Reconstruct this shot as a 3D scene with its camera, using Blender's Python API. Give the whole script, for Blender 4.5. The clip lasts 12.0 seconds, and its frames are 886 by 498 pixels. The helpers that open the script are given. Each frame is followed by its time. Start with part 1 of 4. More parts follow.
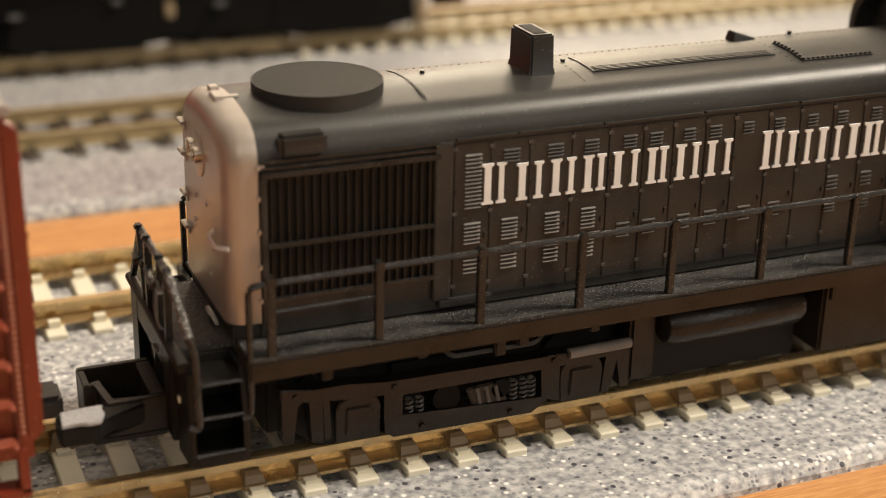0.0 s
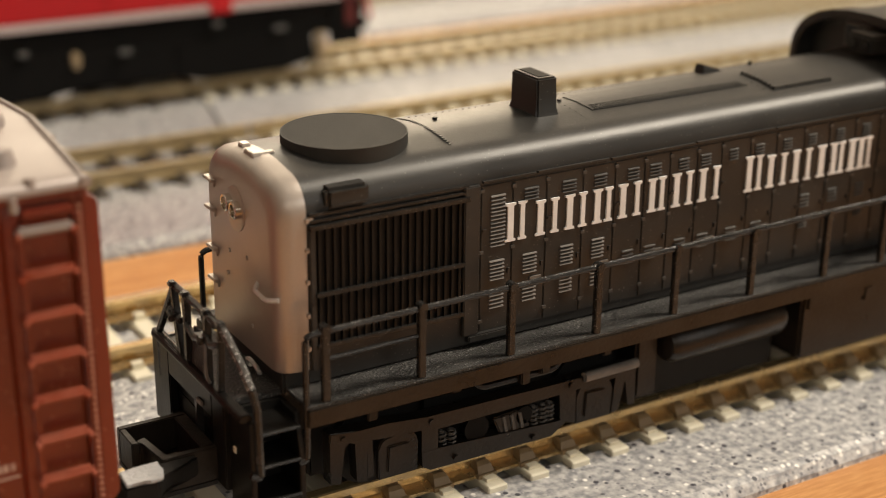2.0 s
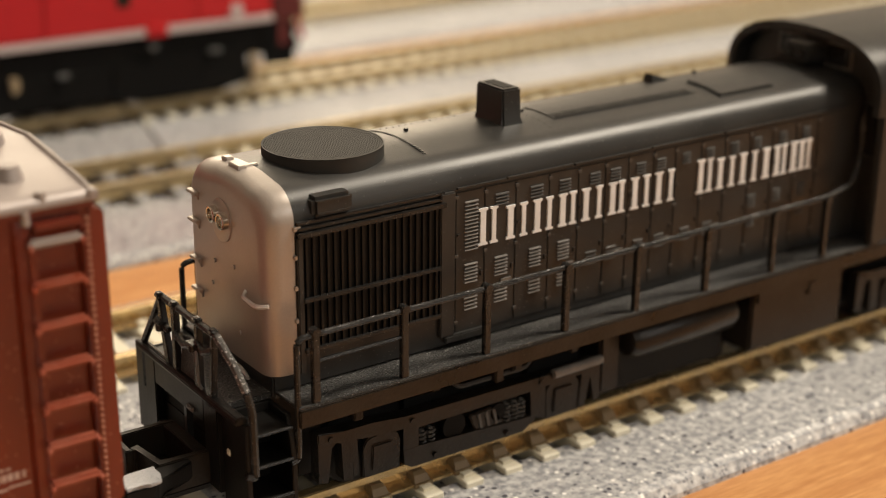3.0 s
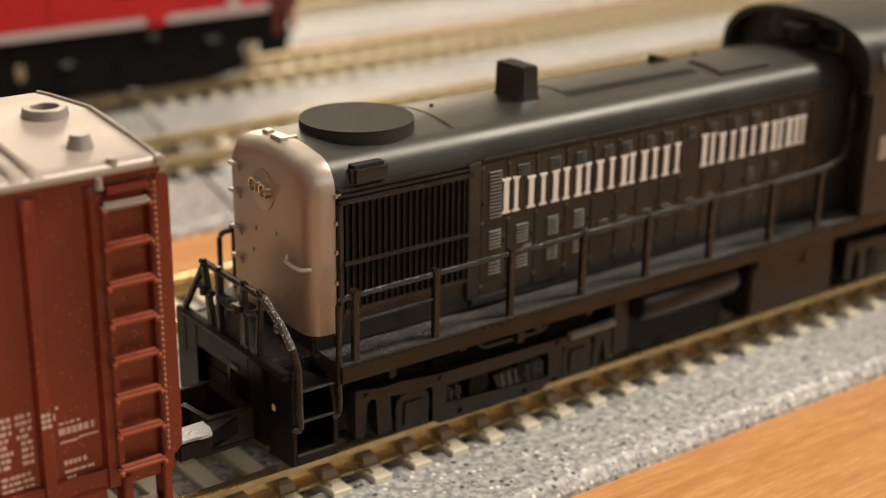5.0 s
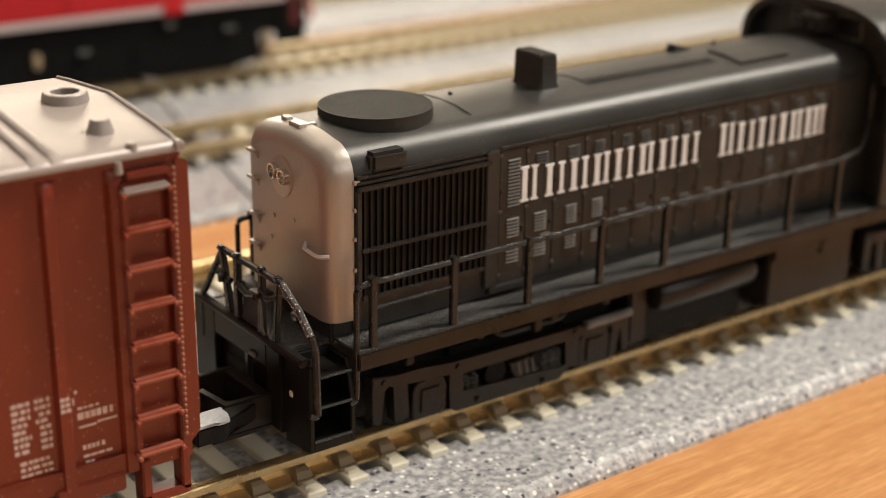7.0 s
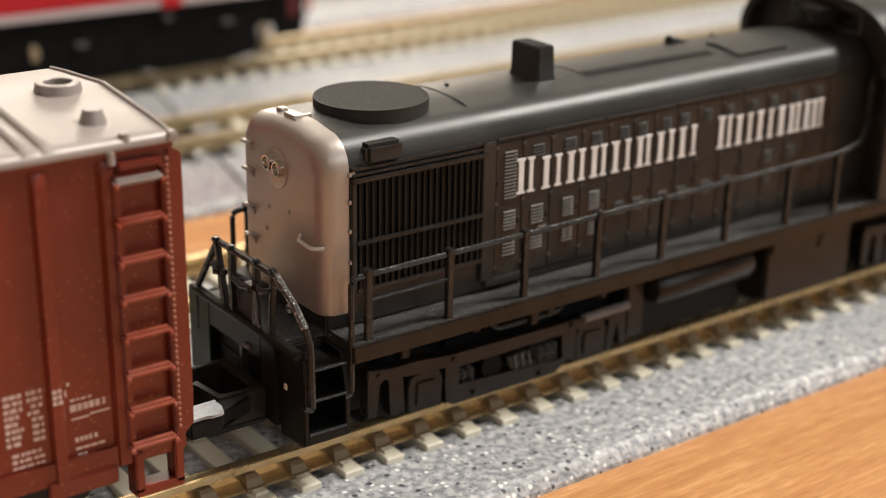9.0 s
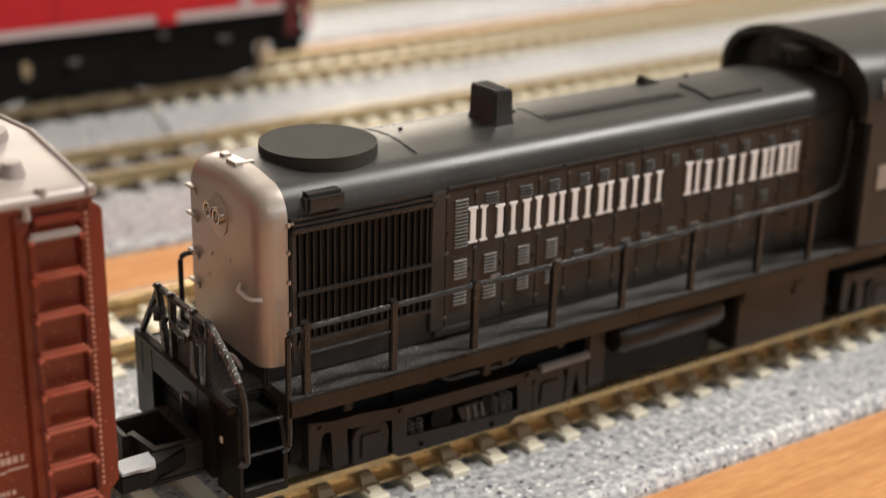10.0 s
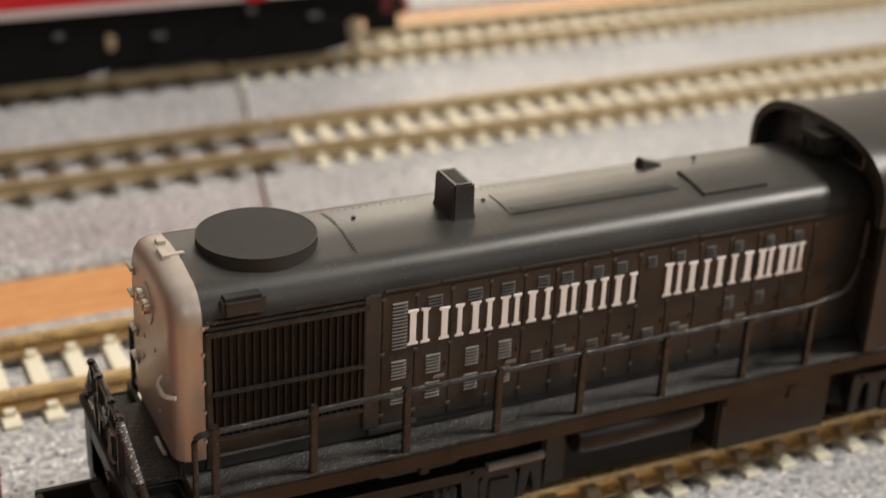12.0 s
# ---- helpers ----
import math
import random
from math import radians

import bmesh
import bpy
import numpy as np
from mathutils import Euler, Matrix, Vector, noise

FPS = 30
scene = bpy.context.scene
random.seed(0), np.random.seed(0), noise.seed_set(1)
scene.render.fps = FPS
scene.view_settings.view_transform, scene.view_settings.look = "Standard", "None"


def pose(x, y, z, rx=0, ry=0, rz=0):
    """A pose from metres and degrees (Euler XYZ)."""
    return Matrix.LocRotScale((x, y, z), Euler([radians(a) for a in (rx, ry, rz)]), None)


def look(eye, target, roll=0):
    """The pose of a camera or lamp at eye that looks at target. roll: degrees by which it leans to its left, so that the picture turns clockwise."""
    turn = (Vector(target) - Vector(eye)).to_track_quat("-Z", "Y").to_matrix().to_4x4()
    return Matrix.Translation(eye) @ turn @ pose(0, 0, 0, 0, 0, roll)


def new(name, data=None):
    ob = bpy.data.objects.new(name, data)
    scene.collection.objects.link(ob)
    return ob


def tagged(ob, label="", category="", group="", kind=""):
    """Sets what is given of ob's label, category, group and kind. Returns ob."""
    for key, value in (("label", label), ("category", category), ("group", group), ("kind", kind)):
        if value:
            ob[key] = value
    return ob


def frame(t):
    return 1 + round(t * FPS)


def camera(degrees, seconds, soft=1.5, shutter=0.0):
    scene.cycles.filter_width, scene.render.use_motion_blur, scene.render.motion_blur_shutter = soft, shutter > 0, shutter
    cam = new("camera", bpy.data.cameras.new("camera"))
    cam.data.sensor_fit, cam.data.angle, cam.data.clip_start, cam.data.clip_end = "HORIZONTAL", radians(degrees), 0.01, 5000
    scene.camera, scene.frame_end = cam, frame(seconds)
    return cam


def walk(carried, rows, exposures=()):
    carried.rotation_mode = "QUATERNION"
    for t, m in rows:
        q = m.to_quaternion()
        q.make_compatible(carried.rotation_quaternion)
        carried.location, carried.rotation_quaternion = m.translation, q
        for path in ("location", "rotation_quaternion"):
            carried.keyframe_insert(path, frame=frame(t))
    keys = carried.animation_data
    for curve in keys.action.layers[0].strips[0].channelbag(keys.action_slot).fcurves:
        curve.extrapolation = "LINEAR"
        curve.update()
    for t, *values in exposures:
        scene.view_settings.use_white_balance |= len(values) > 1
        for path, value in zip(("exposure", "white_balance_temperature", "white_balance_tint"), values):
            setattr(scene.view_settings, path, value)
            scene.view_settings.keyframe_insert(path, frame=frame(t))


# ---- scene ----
cam = camera(33, 12.0, soft=0.9, shutter=0.5)
cam.data.dof.use_dof = True
cam.data.dof.focus_distance = 0.1
cam.data.dof.aperture_fstop = 33
PATH = [
    (0, look((-0.04299, -0.07831, 0.05401), (-0.00671, 0.00696, 0.01642), 1.21)),
    (0.2, look((-0.04468, -0.07750, 0.05467), (-0.00658, 0.00682, 0.01675), 1.61)),
    (0.5, look((-0.04779, -0.07652, 0.05552), (-0.00861, 0.00702, 0.01699), 1.52)),
    (0.7, look((-0.04939, -0.07643, 0.05571), (-0.00901, 0.00688, 0.01792), 1.22)),
    (1, look((-0.05139, -0.07606, 0.05571), (-0.00939, 0.00682, 0.01875), 0.90)),
    (1.5, look((-0.05456, -0.07520, 0.05608), (-0.00941, 0.00615, 0.01943), 0.78)),
    (2, look((-0.05752, -0.07501, 0.05638), (-0.00936, 0.00490, 0.02039), 0.58)),
    (2.5, look((-0.06035, -0.07511, 0.05650), (-0.00871, 0.00300, 0.02139), 0.55)),
    (2.7, look((-0.06192, -0.07543, 0.05661), (-0.00919, 0.00208, 0.02179), 0.48)),
    (4.3, look((-0.07054, -0.07717, 0.05721), (-0.01315, -0.00260, 0.02335), 0.68)),
    (4.5, look((-0.07058, -0.07724, 0.05696), (-0.01301, -0.00269, 0.02337), 0.67)),
    (5, look((-0.07244, -0.07852, 0.05686), (-0.01596, -0.00360, 0.02225), 0.69)),
    (5.5, look((-0.07243, -0.07863, 0.05648), (-0.01679, -0.00337, 0.02126), 0.61)),
    (6, look((-0.07265, -0.07843, 0.05645), (-0.01724, -0.00309, 0.02105), 0.64)),
    (6.5, look((-0.07274, -0.07828, 0.05651), (-0.01719, -0.00301, 0.02117), 0.76)),
    (7, look((-0.07277, -0.07834, 0.05650), (-0.01708, -0.00306, 0.02142), 0.83)),
    (7.2, look((-0.07278, -0.07833, 0.05648), (-0.01700, -0.00308, 0.02145), 0.89)),
    (8.8, look((-0.07224, -0.07809, 0.05613), (-0.01644, -0.00293, 0.02097), 0.93)),
    (9, look((-0.07219, -0.07818, 0.05610), (-0.01661, -0.00295, 0.02073), 0.92)),
    (9.5, look((-0.06835, -0.07843, 0.05606), (-0.01353, -0.00288, 0.02018), 1.07)),
    (9.7, look((-0.06668, -0.07855, 0.05694), (-0.01216, -0.00305, 0.02051), 1.43)),
    (10, look((-0.06436, -0.07891, 0.05891), (-0.01129, -0.00206, 0.02317), 1.28)),
    (10.3, look((-0.06034, -0.07953, 0.06133), (-0.00958, -0.00159, 0.02460), 1.28)),
    (10.5, look((-0.05820, -0.08022, 0.06303), (-0.00860, -0.00121, 0.02703), 0.64)),
    (10.7, look((-0.05552, -0.08023, 0.06405), (-0.00804, 0.00003, 0.02793), -0.14)),
    (11, look((-0.05191, -0.07984, 0.06538), (-0.00690, 0.00071, 0.02682), -0.05)),
    (11.5, look((-0.04937, -0.07916, 0.06784), (-0.00731, 0.00132, 0.02597), 0.83)),
    (11.7, look((-0.04732, -0.07943, 0.06941), (-0.00600, 0.00098, 0.02667), 1.44)),
    (12, look((-0.04350, -0.07993, 0.07227), (-0.00427, 0.00112, 0.02877), 2.53)),
]

LOOKS = [(0, -0.06, 7200, 10), (0.5, -0.14, 7200, 10), (1.0, -0.21, 7200, 10), (2.5, -0.2, 7200, 10), (4.5, -0.2, 7200, 10), (5.5, -0.16, 7100, 10), (7, -0.08, 6700, 9), (9, -0.04, 6250, 9), (10, -0.02, 6200, 9.5), (11, -0.18, 6250, 9), (12, -0.27, 6400, 10)]
walk(cam, PATH, LOOKS)

# ---- world and lamps ----
U = 0.0075      # one unit of the plan in metres
ZT = 1.9        # height of the loco deck over the table, in plan units

world = bpy.data.worlds.new("world")
scene.world = world
world.use_nodes = True
world.node_tree.nodes["Background"].inputs[0].default_value = (0.05, 0.035, 0.022, 1)
world.node_tree.nodes["Background"].inputs[1].default_value = 0.3
scene.view_settings.exposure = 0.0


# ---- materials ----
def shader(name, base, rough=0.5, metal=0.0, spec=0.5):
    m = bpy.data.materials.new(name)
    m.use_nodes = True
    b = m.node_tree.nodes["Principled BSDF"]
    b.inputs["Base Color"].default_value = (*base, 1)
    b.inputs["Roughness"].default_value = rough
    b.inputs["Metallic"].default_value = metal
    b.inputs["Specular IOR Level"].default_value = spec
    return m, m.node_tree.nodes, m.node_tree.links, b


def worn(name, base, other, rough=0.5, metal=0.0, big=90.0, fine=2500.0, bump=0.15, depth=0.00003, spec=0.5, mix=0.5, coord="Object", speck=0.0, speck_colour=(0.5, 0.42, 0.36), speck_scale=3600):
    """A surface with two scales of colour change, uneven gloss and fine relief."""
    m, n, l, b = shader(name, base, rough, metal, spec)
    tc = n.new("ShaderNodeTexCoord")
    a, f = n.new("ShaderNodeTexNoise"), n.new("ShaderNodeTexNoise")
    a.inputs["Scale"].default_value, a.inputs["Detail"].default_value = big, 5
    f.inputs["Scale"].default_value, f.inputs["Detail"].default_value = fine, 3
    ramp = n.new("ShaderNodeMapRange")
    ramp.inputs[1].default_value, ramp.inputs[2].default_value = 0.35, 0.68
    add = n.new("ShaderNodeMath")
    add.operation = "MULTIPLY_ADD"
    add.inputs[1].default_value, add.inputs[2].default_value = 0.35, 0.0
    mixc = n.new("ShaderNodeMix")
    mixc.data_type = "RGBA"
    mixc.inputs[6].default_value, mixc.inputs[7].default_value = (*base, 1), (*other, 1)
    amount = n.new("ShaderNodeMath")
    amount.operation = "MULTIPLY"
    amount.inputs[1].default_value = mix
    rr = n.new("ShaderNodeMapRange")
    rr.inputs[3].default_value, rr.inputs[4].default_value = max(0.02, rough - 0.1), min(1, rough + 0.12)
    bp = n.new("ShaderNodeBump")
    bp.inputs["Strength"].default_value, bp.inputs["Distance"].default_value = bump, depth
    l.new(tc.outputs[coord], a.inputs["Vector"])
    l.new(tc.outputs[coord], f.inputs["Vector"])
    l.new(f.outputs["Fac"], add.inputs[0])
    l.new(a.outputs["Fac"], add.inputs[2])
    l.new(add.outputs[0], ramp.inputs[0])
    ramp.inputs[1].default_value, ramp.inputs[2].default_value = 0.5, 0.86
    l.new(ramp.outputs[0], amount.inputs[0])
    l.new(amount.outputs[0], mixc.inputs[0])
    out = mixc.outputs[2]
    if speck:
        # stray pale specks, for dust and for painted sparkle
        vo, le, th, mu = n.new("ShaderNodeTexVoronoi"), n.new("ShaderNodeMath"), n.new("ShaderNodeMath"), n.new("ShaderNodeMath")
        sp, dm = n.new("ShaderNodeSeparateColor"), n.new("ShaderNodeMix")
        vo.inputs["Scale"].default_value = speck_scale
        le.operation, th.operation, mu.operation = "LESS_THAN", "LESS_THAN", "MULTIPLY"
        le.inputs[1].default_value, th.inputs[1].default_value = 0.3, speck
        dm.data_type = "RGBA"
        dm.inputs[7].default_value = (*speck_colour, 1)
        l.new(tc.outputs[coord], vo.inputs["Vector"])
        l.new(vo.outputs["Distance"], le.inputs[0])
        l.new(vo.outputs["Color"], sp.inputs[0])
        l.new(sp.outputs[0], th.inputs[0])
        l.new(le.outputs[0], mu.inputs[0])
        l.new(th.outputs[0], mu.inputs[1])
        l.new(mu.outputs[0], dm.inputs[0])
        l.new(out, dm.inputs[6])
        out = dm.outputs[2]
    l.new(out, b.inputs["Base Color"])
    l.new(a.outputs["Fac"], rr.inputs[0])
    l.new(rr.outputs[0], b.inputs["Roughness"])
    l.new(f.outputs["Fac"], bp.inputs["Height"])
    l.new(bp.outputs[0], b.inputs["Normal"])
    return m


M_BLACK = worn("black_plastic", (0.022, 0.0216, 0.0208), (0.042, 0.041, 0.0395), 0.34, big=110, fine=12000, bump=0.34, depth=0.00004, mix=0.7, spec=0.3, speck=0.05, speck_colour=(0.12, 0.115, 0.11), speck_scale=7500)
M_MATTE = worn("matte_black", (0.028, 0.027, 0.025), (0.04, 0.0385, 0.036), 0.6, big=150, fine=8000, bump=0.3, spec=0.3)
M_LOUVRE = worn("dull_louvre", (0.05, 0.049, 0.047), (0.085, 0.082, 0.078), 0.4, big=900, fine=6000)
M_DECK = worn("gritty_deck", (0.013, 0.0127, 0.0125), (0.05, 0.0485, 0.047), 0.42, big=300, fine=6500, bump=1.0, depth=0.0002, mix=0.8, speck=0.3, speck_colour=(0.17, 0.165, 0.16), speck_scale=5200)
# dense pale flecks paint the broken highlights of the end handrail
M_FLECK = worn("flecked_black", (0.05, 0.048, 0.046), (0.16, 0.155, 0.15), 0.3, big=500, fine=4000, speck=0.62, speck_colour=(0.75, 0.74, 0.72), speck_scale=6000)
M_DEEP = worn("deep_black", (0.0022, 0.002, 0.002), (0.006, 0.0055, 0.005), 0.6, spec=0.12)
# near-black with the shade of openings, recesses and underframe put into the colour
M_DARK = worn("shade_black", (0.006, 0.0055, 0.005), (0.012, 0.011, 0.01), 0.6, spec=0.2)
M_PILOT = worn("dark_pilot_plastic", (0.005, 0.0047, 0.0044), (0.013, 0.012, 0.011), 0.4, big=300, fine=4000, bump=0.4, spec=0.22)
M_TRUCK = worn("truck_plastic", (0.011, 0.0088, 0.007), (0.028, 0.021, 0.0155), 0.42, big=260, fine=3000, bump=0.5, depth=0.00006, mix=0.7, spec=0.24)
M_RAILING = worn("dusty_black_railing", (0.012, 0.0117, 0.0113), (0.028, 0.0265, 0.0255), 0.24, big=500, fine=6500, bump=0.9, depth=0.00006, mix=0.7, speck=0.06, speck_colour=(0.15, 0.145, 0.14), speck_scale=9000, spec=0.36)
M_FRAME = worn("truck_frame_plastic", (0.0065, 0.0052, 0.0042), (0.019, 0.0145, 0.011), 0.3, big=400, fine=3500, bump=0.6, depth=0.00006, mix=0.7, spec=0.32)
M_FAINT = worn("faded_number", (0.3, 0.275, 0.25), (0.2, 0.18, 0.165), 0.5, big=900, fine=5000)
# extra pale metal: the glints on handle and ring are put into the colour
M_BRIGHT = worn("painted_glint_metal", (0.8, 0.77, 0.74), (0.6, 0.57, 0.54), 0.22, metal=0.35, big=300, fine=3000)
# red paled for worn rungs and to paint in the gloss on their tops
M_RUNG = worn("worn_glossed_rung_red", (0.26, 0.045, 0.022), (0.36, 0.13, 0.09), 0.28, big=260, fine=4500, bump=0.4, mix=0.6)
M_TAN = worn("tan_plastic", (0.34, 0.26, 0.16), (0.22, 0.16, 0.1), 0.5, big=200, fine=2000)
M_MAROON = worn("dark_maroon", (0.1, 0.008, 0.01), (0.06, 0.006, 0.007), 0.45, big=90, fine=2000)
M_SILVER = worn("silver_paint", (0.46, 0.41, 0.37), (0.38, 0.34, 0.31), 0.33, metal=0.42, big=160, fine=6500, bump=0.25, mix=0.7)
M_WHITE = worn("white_print", (0.8, 0.82, 0.84), (0.62, 0.63, 0.64), 0.5, big=700, fine=5000)
# grey for rubbed parts, and for edges whose highlight is painted in
M_GREYED = worn("rubbed_and_lit_edge", (0.17, 0.16, 0.15), (0.07, 0.065, 0.06), 0.5, big=900, fine=5000)
M_BOX = worn("boxcar_red", (0.185, 0.0255, 0.0115), (0.115, 0.0165, 0.0075), 0.34, big=120, fine=6500, bump=0.45, mix=0.8, speck=0.06, speck_colour=(0.36, 0.14, 0.1), speck_scale=5200)
M_BOXWORN = worn("rubbed_boxcar_red", (0.36, 0.17, 0.12), (0.25, 0.06, 0.03), 0.4, big=400, fine=5000)
M_ROOF = worn("boxcar_roof_silver", (0.33, 0.282, 0.262), (0.28, 0.238, 0.222), 0.44, metal=0.15, big=160, fine=6000, bump=0.25, mix=0.7)
M_TIE = worn("cream_tie", (0.74, 0.7, 0.57), (0.62, 0.57, 0.45), 0.55, big=150, fine=3000)
M_TIEDARK = worn("dark_tie", (0.05, 0.038, 0.028), (0.09, 0.07, 0.05), 0.6, big=150, fine=3000)
M_RAIL = worn("nickel_rail", (0.62, 0.45, 0.235), (0.46, 0.33, 0.165), 0.24, metal=0.75, big=420, fine=1500, bump=0.35, depth=0.00012)
M_TARNISH = worn("tarnished_rail", (0.44, 0.345, 0.2), (0.32, 0.245, 0.135), 0.34, metal=0.45, big=420, fine=1500, bump=0.35, depth=0.00012)
M_STEEL = worn("bright_steel", (0.75, 0.72, 0.68), (0.5, 0.48, 0.45), 0.25, metal=1.0, big=300, fine=3000)
M_FOIL = worn("silver_foil", (0.46, 0.48, 0.51), (0.36, 0.38, 0.41), 0.36, metal=0.5, big=500, fine=3000, bump=0.6, depth=0.0002)
M_STRIPE = worn("dull_white_stripe", (0.56, 0.47, 0.47), (0.48, 0.38, 0.38), 0.5)
M_RED = worn("bright_red", (0.52, 0.007, 0.014), (0.43, 0.005, 0.01), 0.45, big=50, fine=2000)
M_PRINT = worn("faded_print", (0.62, 0.5, 0.47), (0.45, 0.27, 0.22), 0.5, big=1500, fine=6000)
M_GLASS = worn("dark_pane", (0.015, 0.014, 0.013), (0.02, 0.019, 0.018), 0.12, big=100, fine=900, bump=0.02)
M_CLIP = worn("brown_clip", (0.25, 0.18, 0.1), (0.16, 0.11, 0.06), 0.45, big=300, fine=3000)
M_CHROME = worn("lens_chrome", (0.7, 0.66, 0.6), (0.5, 0.45, 0.4), 0.15, metal=1.0)


def ballast_material(name="grey_ballast", rough=0.55, relief=0.35):
    """Pale grey moulded stones with round dark and white grains."""
    m, n, l, b = shader(name, (0.4, 0.39, 0.38), rough)
    tc = n.new("ShaderNodeTexCoord")

    def noise_node(scale, detail):
        t = n.new("ShaderNodeTexNoise")
        t.inputs["Scale"].default_value, t.inputs["Detail"].default_value = scale, detail
        l.new(tc.outputs["Object"], t.inputs["Vector"])
        return t.outputs["Fac"]

    def mix_in(colour_in, fac, colour):
        x = n.new("ShaderNodeMix")
        x.data_type = "RGBA"
        l.new(fac, x.inputs[0])
        l.new(colour_in, x.inputs[6])
        x.inputs[7].default_value = (*colour, 1)
        return x.outputs[2]

    def grains(scale, share, size, soft):
        """A mask of round grains, in that share of the cells."""
        v, sp, lt, mr, mu = n.new("ShaderNodeTexVoronoi"), n.new("ShaderNodeSeparateColor"), n.new("ShaderNodeMath"), n.new("ShaderNodeMapRange"), n.new("ShaderNodeMath")
        v.inputs["Scale"].default_value = scale
        lt.operation, mu.operation = "LESS_THAN", "MULTIPLY"
        lt.inputs[1].default_value = share
        mr.inputs[1].default_value, mr.inputs[2].default_value, mr.inputs[3].default_value, mr.inputs[4].default_value = size - soft, size + soft, 1, 0
        l.new(tc.outputs["Object"], v.inputs["Vector"])
        l.new(v.outputs["Color"], sp.inputs[0])
        l.new(sp.outputs[0], lt.inputs[0])
        l.new(v.outputs["Distance"], mr.inputs[0])
        l.new(lt.outputs[0], mu.inputs[0])
        l.new(mr.outputs[0], mu.inputs[1])
        return mu.outputs[0], v.outputs["Distance"]

    ramp = n.new("ShaderNodeValToRGB")
    cr = ramp.color_ramp
    cr.elements[0].position, cr.elements[0].color = 0.36, (0.23, 0.235, 0.255, 1)
    cr.elements[1].position, cr.elements[1].color = 0.64, (0.55, 0.545, 0.545, 1)
    l.new(noise_node(1500, 3), ramp.inputs[0])
    tint = n.new("ShaderNodeMix")
    tint.data_type, tint.blend_type = "RGBA", "MULTIPLY"
    tint.inputs[0].default_value = 1.0
    shade = n.new("ShaderNodeMapRange")
    shade.inputs[1].default_value, shade.inputs[2].default_value, shade.inputs[3].default_value, shade.inputs[4].default_value = 0.3, 0.7, 0.82, 1.0
    l.new(noise_node(70, 3), shade.inputs[0])
    l.new(ramp.outputs[0], tint.inputs[6])
    l.new(shade.outputs[0], tint.inputs[7])
    out = tint.outputs[2]
    white, _ = grains(1900, 0.2, 0.34, 0.1)
    grey, _ = grains(2900, 0.17, 0.38, 0.12)
    dark, cell = grains(1750, 0.125, 0.37, 0.05)
    out = mix_in(out, grey, (0.16, 0.165, 0.19))
    out = mix_in(out, white, (0.8, 0.785, 0.76))
    out = mix_in(out, dark, (0.045, 0.045, 0.06))
    l.new(out, b.inputs["Base Color"])
    bp = n.new("ShaderNodeBump")
    bp.inputs["Strength"].default_value, bp.inputs["Distance"].default_value, bp.invert = relief, 0.00016, True
    l.new(cell, bp.inputs["Height"])
    l.new(bp.outputs[0], b.inputs["Normal"])
    return m


def wood_material():
    m, n, l, b = shader("orange_wood", (0.55, 0.27, 0.1), 0.42)
    tc, mp = n.new("ShaderNodeTexCoord"), n.new("ShaderNodeMapping")
    mp.inputs["Scale"].default_value = (70, 900, 90)
    mp.inputs["Rotation"].default_value = (0, 0, radians(1.5))
    a, f = n.new("ShaderNodeTexNoise"), n.new("ShaderNodeTexNoise")
    a.inputs["Scale"].default_value, a.inputs["Detail"].default_value, a.inputs["Distortion"].default_value = 1.2, 6, 0.6
    f.inputs["Scale"].default_value, f.inputs["Detail"].default_value = 7, 4
    ramp = n.new("ShaderNodeValToRGB")
    cr = ramp.color_ramp
    cr.elements[0].position, cr.elements[0].color = 0.3, (0.39, 0.155, 0.052, 1)
    cr.elements[1].position, cr.elements[1].color = 0.66, (0.68, 0.365, 0.155, 1)
    e = cr.elements.new(0.5)
    e.color = (0.53, 0.25, 0.092, 1)
    mix = n.new("ShaderNodeMath")
    mix.operation = "MULTIPLY_ADD"
    mix.inputs[1].default_value, mix.inputs[2].default_value = 0.5, 0
    sc = n.new("ShaderNodeMath")
    sc.operation = "MULTIPLY"
    sc.inputs[1].default_value = 0.5
    bp = n.new("ShaderNodeBump")
    bp.inputs["Strength"].default_value, bp.inputs["Distance"].default_value = 0.15, 0.00005
    l.new(tc.outputs["Object"], mp.inputs[0])
    l.new(mp.outputs[0], a.inputs["Vector"])
    l.new(mp.outputs[0], f.inputs["Vector"])
    l.new(a.outputs["Fac"], sc.inputs[0])
    l.new(f.outputs["Fac"], mix.inputs[0])
    l.new(sc.outputs[0], mix.inputs[2])
    l.new(mix.outputs[0], ramp.inputs[0])
    l.new(ramp.outputs[0], b.inputs["Base Color"])
    l.new(f.outputs["Fac"], bp.inputs["Height"])
    l.new(bp.outputs[0], b.inputs["Normal"])
    return m


M_BALLAST = ballast_material()
M_SHEEN = ballast_material("glossy_grey_ballast", 0.22, 0.06)
M_WOOD = wood_material()
M_WALL = worn("wall_paint", (0.42, 0.385, 0.345), (0.38, 0.35, 0.31), 0.8, big=3, fine=60, bump=0.05, depth=0.002)
M_CEIL = worn("ceiling_paint", (0.74, 0.71, 0.67), (0.7, 0.67, 0.63), 0.85, big=3, fine=60, bump=0.05, depth=0.002)
M_FLOOR = worn("carpet", (0.13, 0.11, 0.092), (0.1, 0.084, 0.07), 0.9, big=5, fine=300, bump=0.4, depth=0.004)


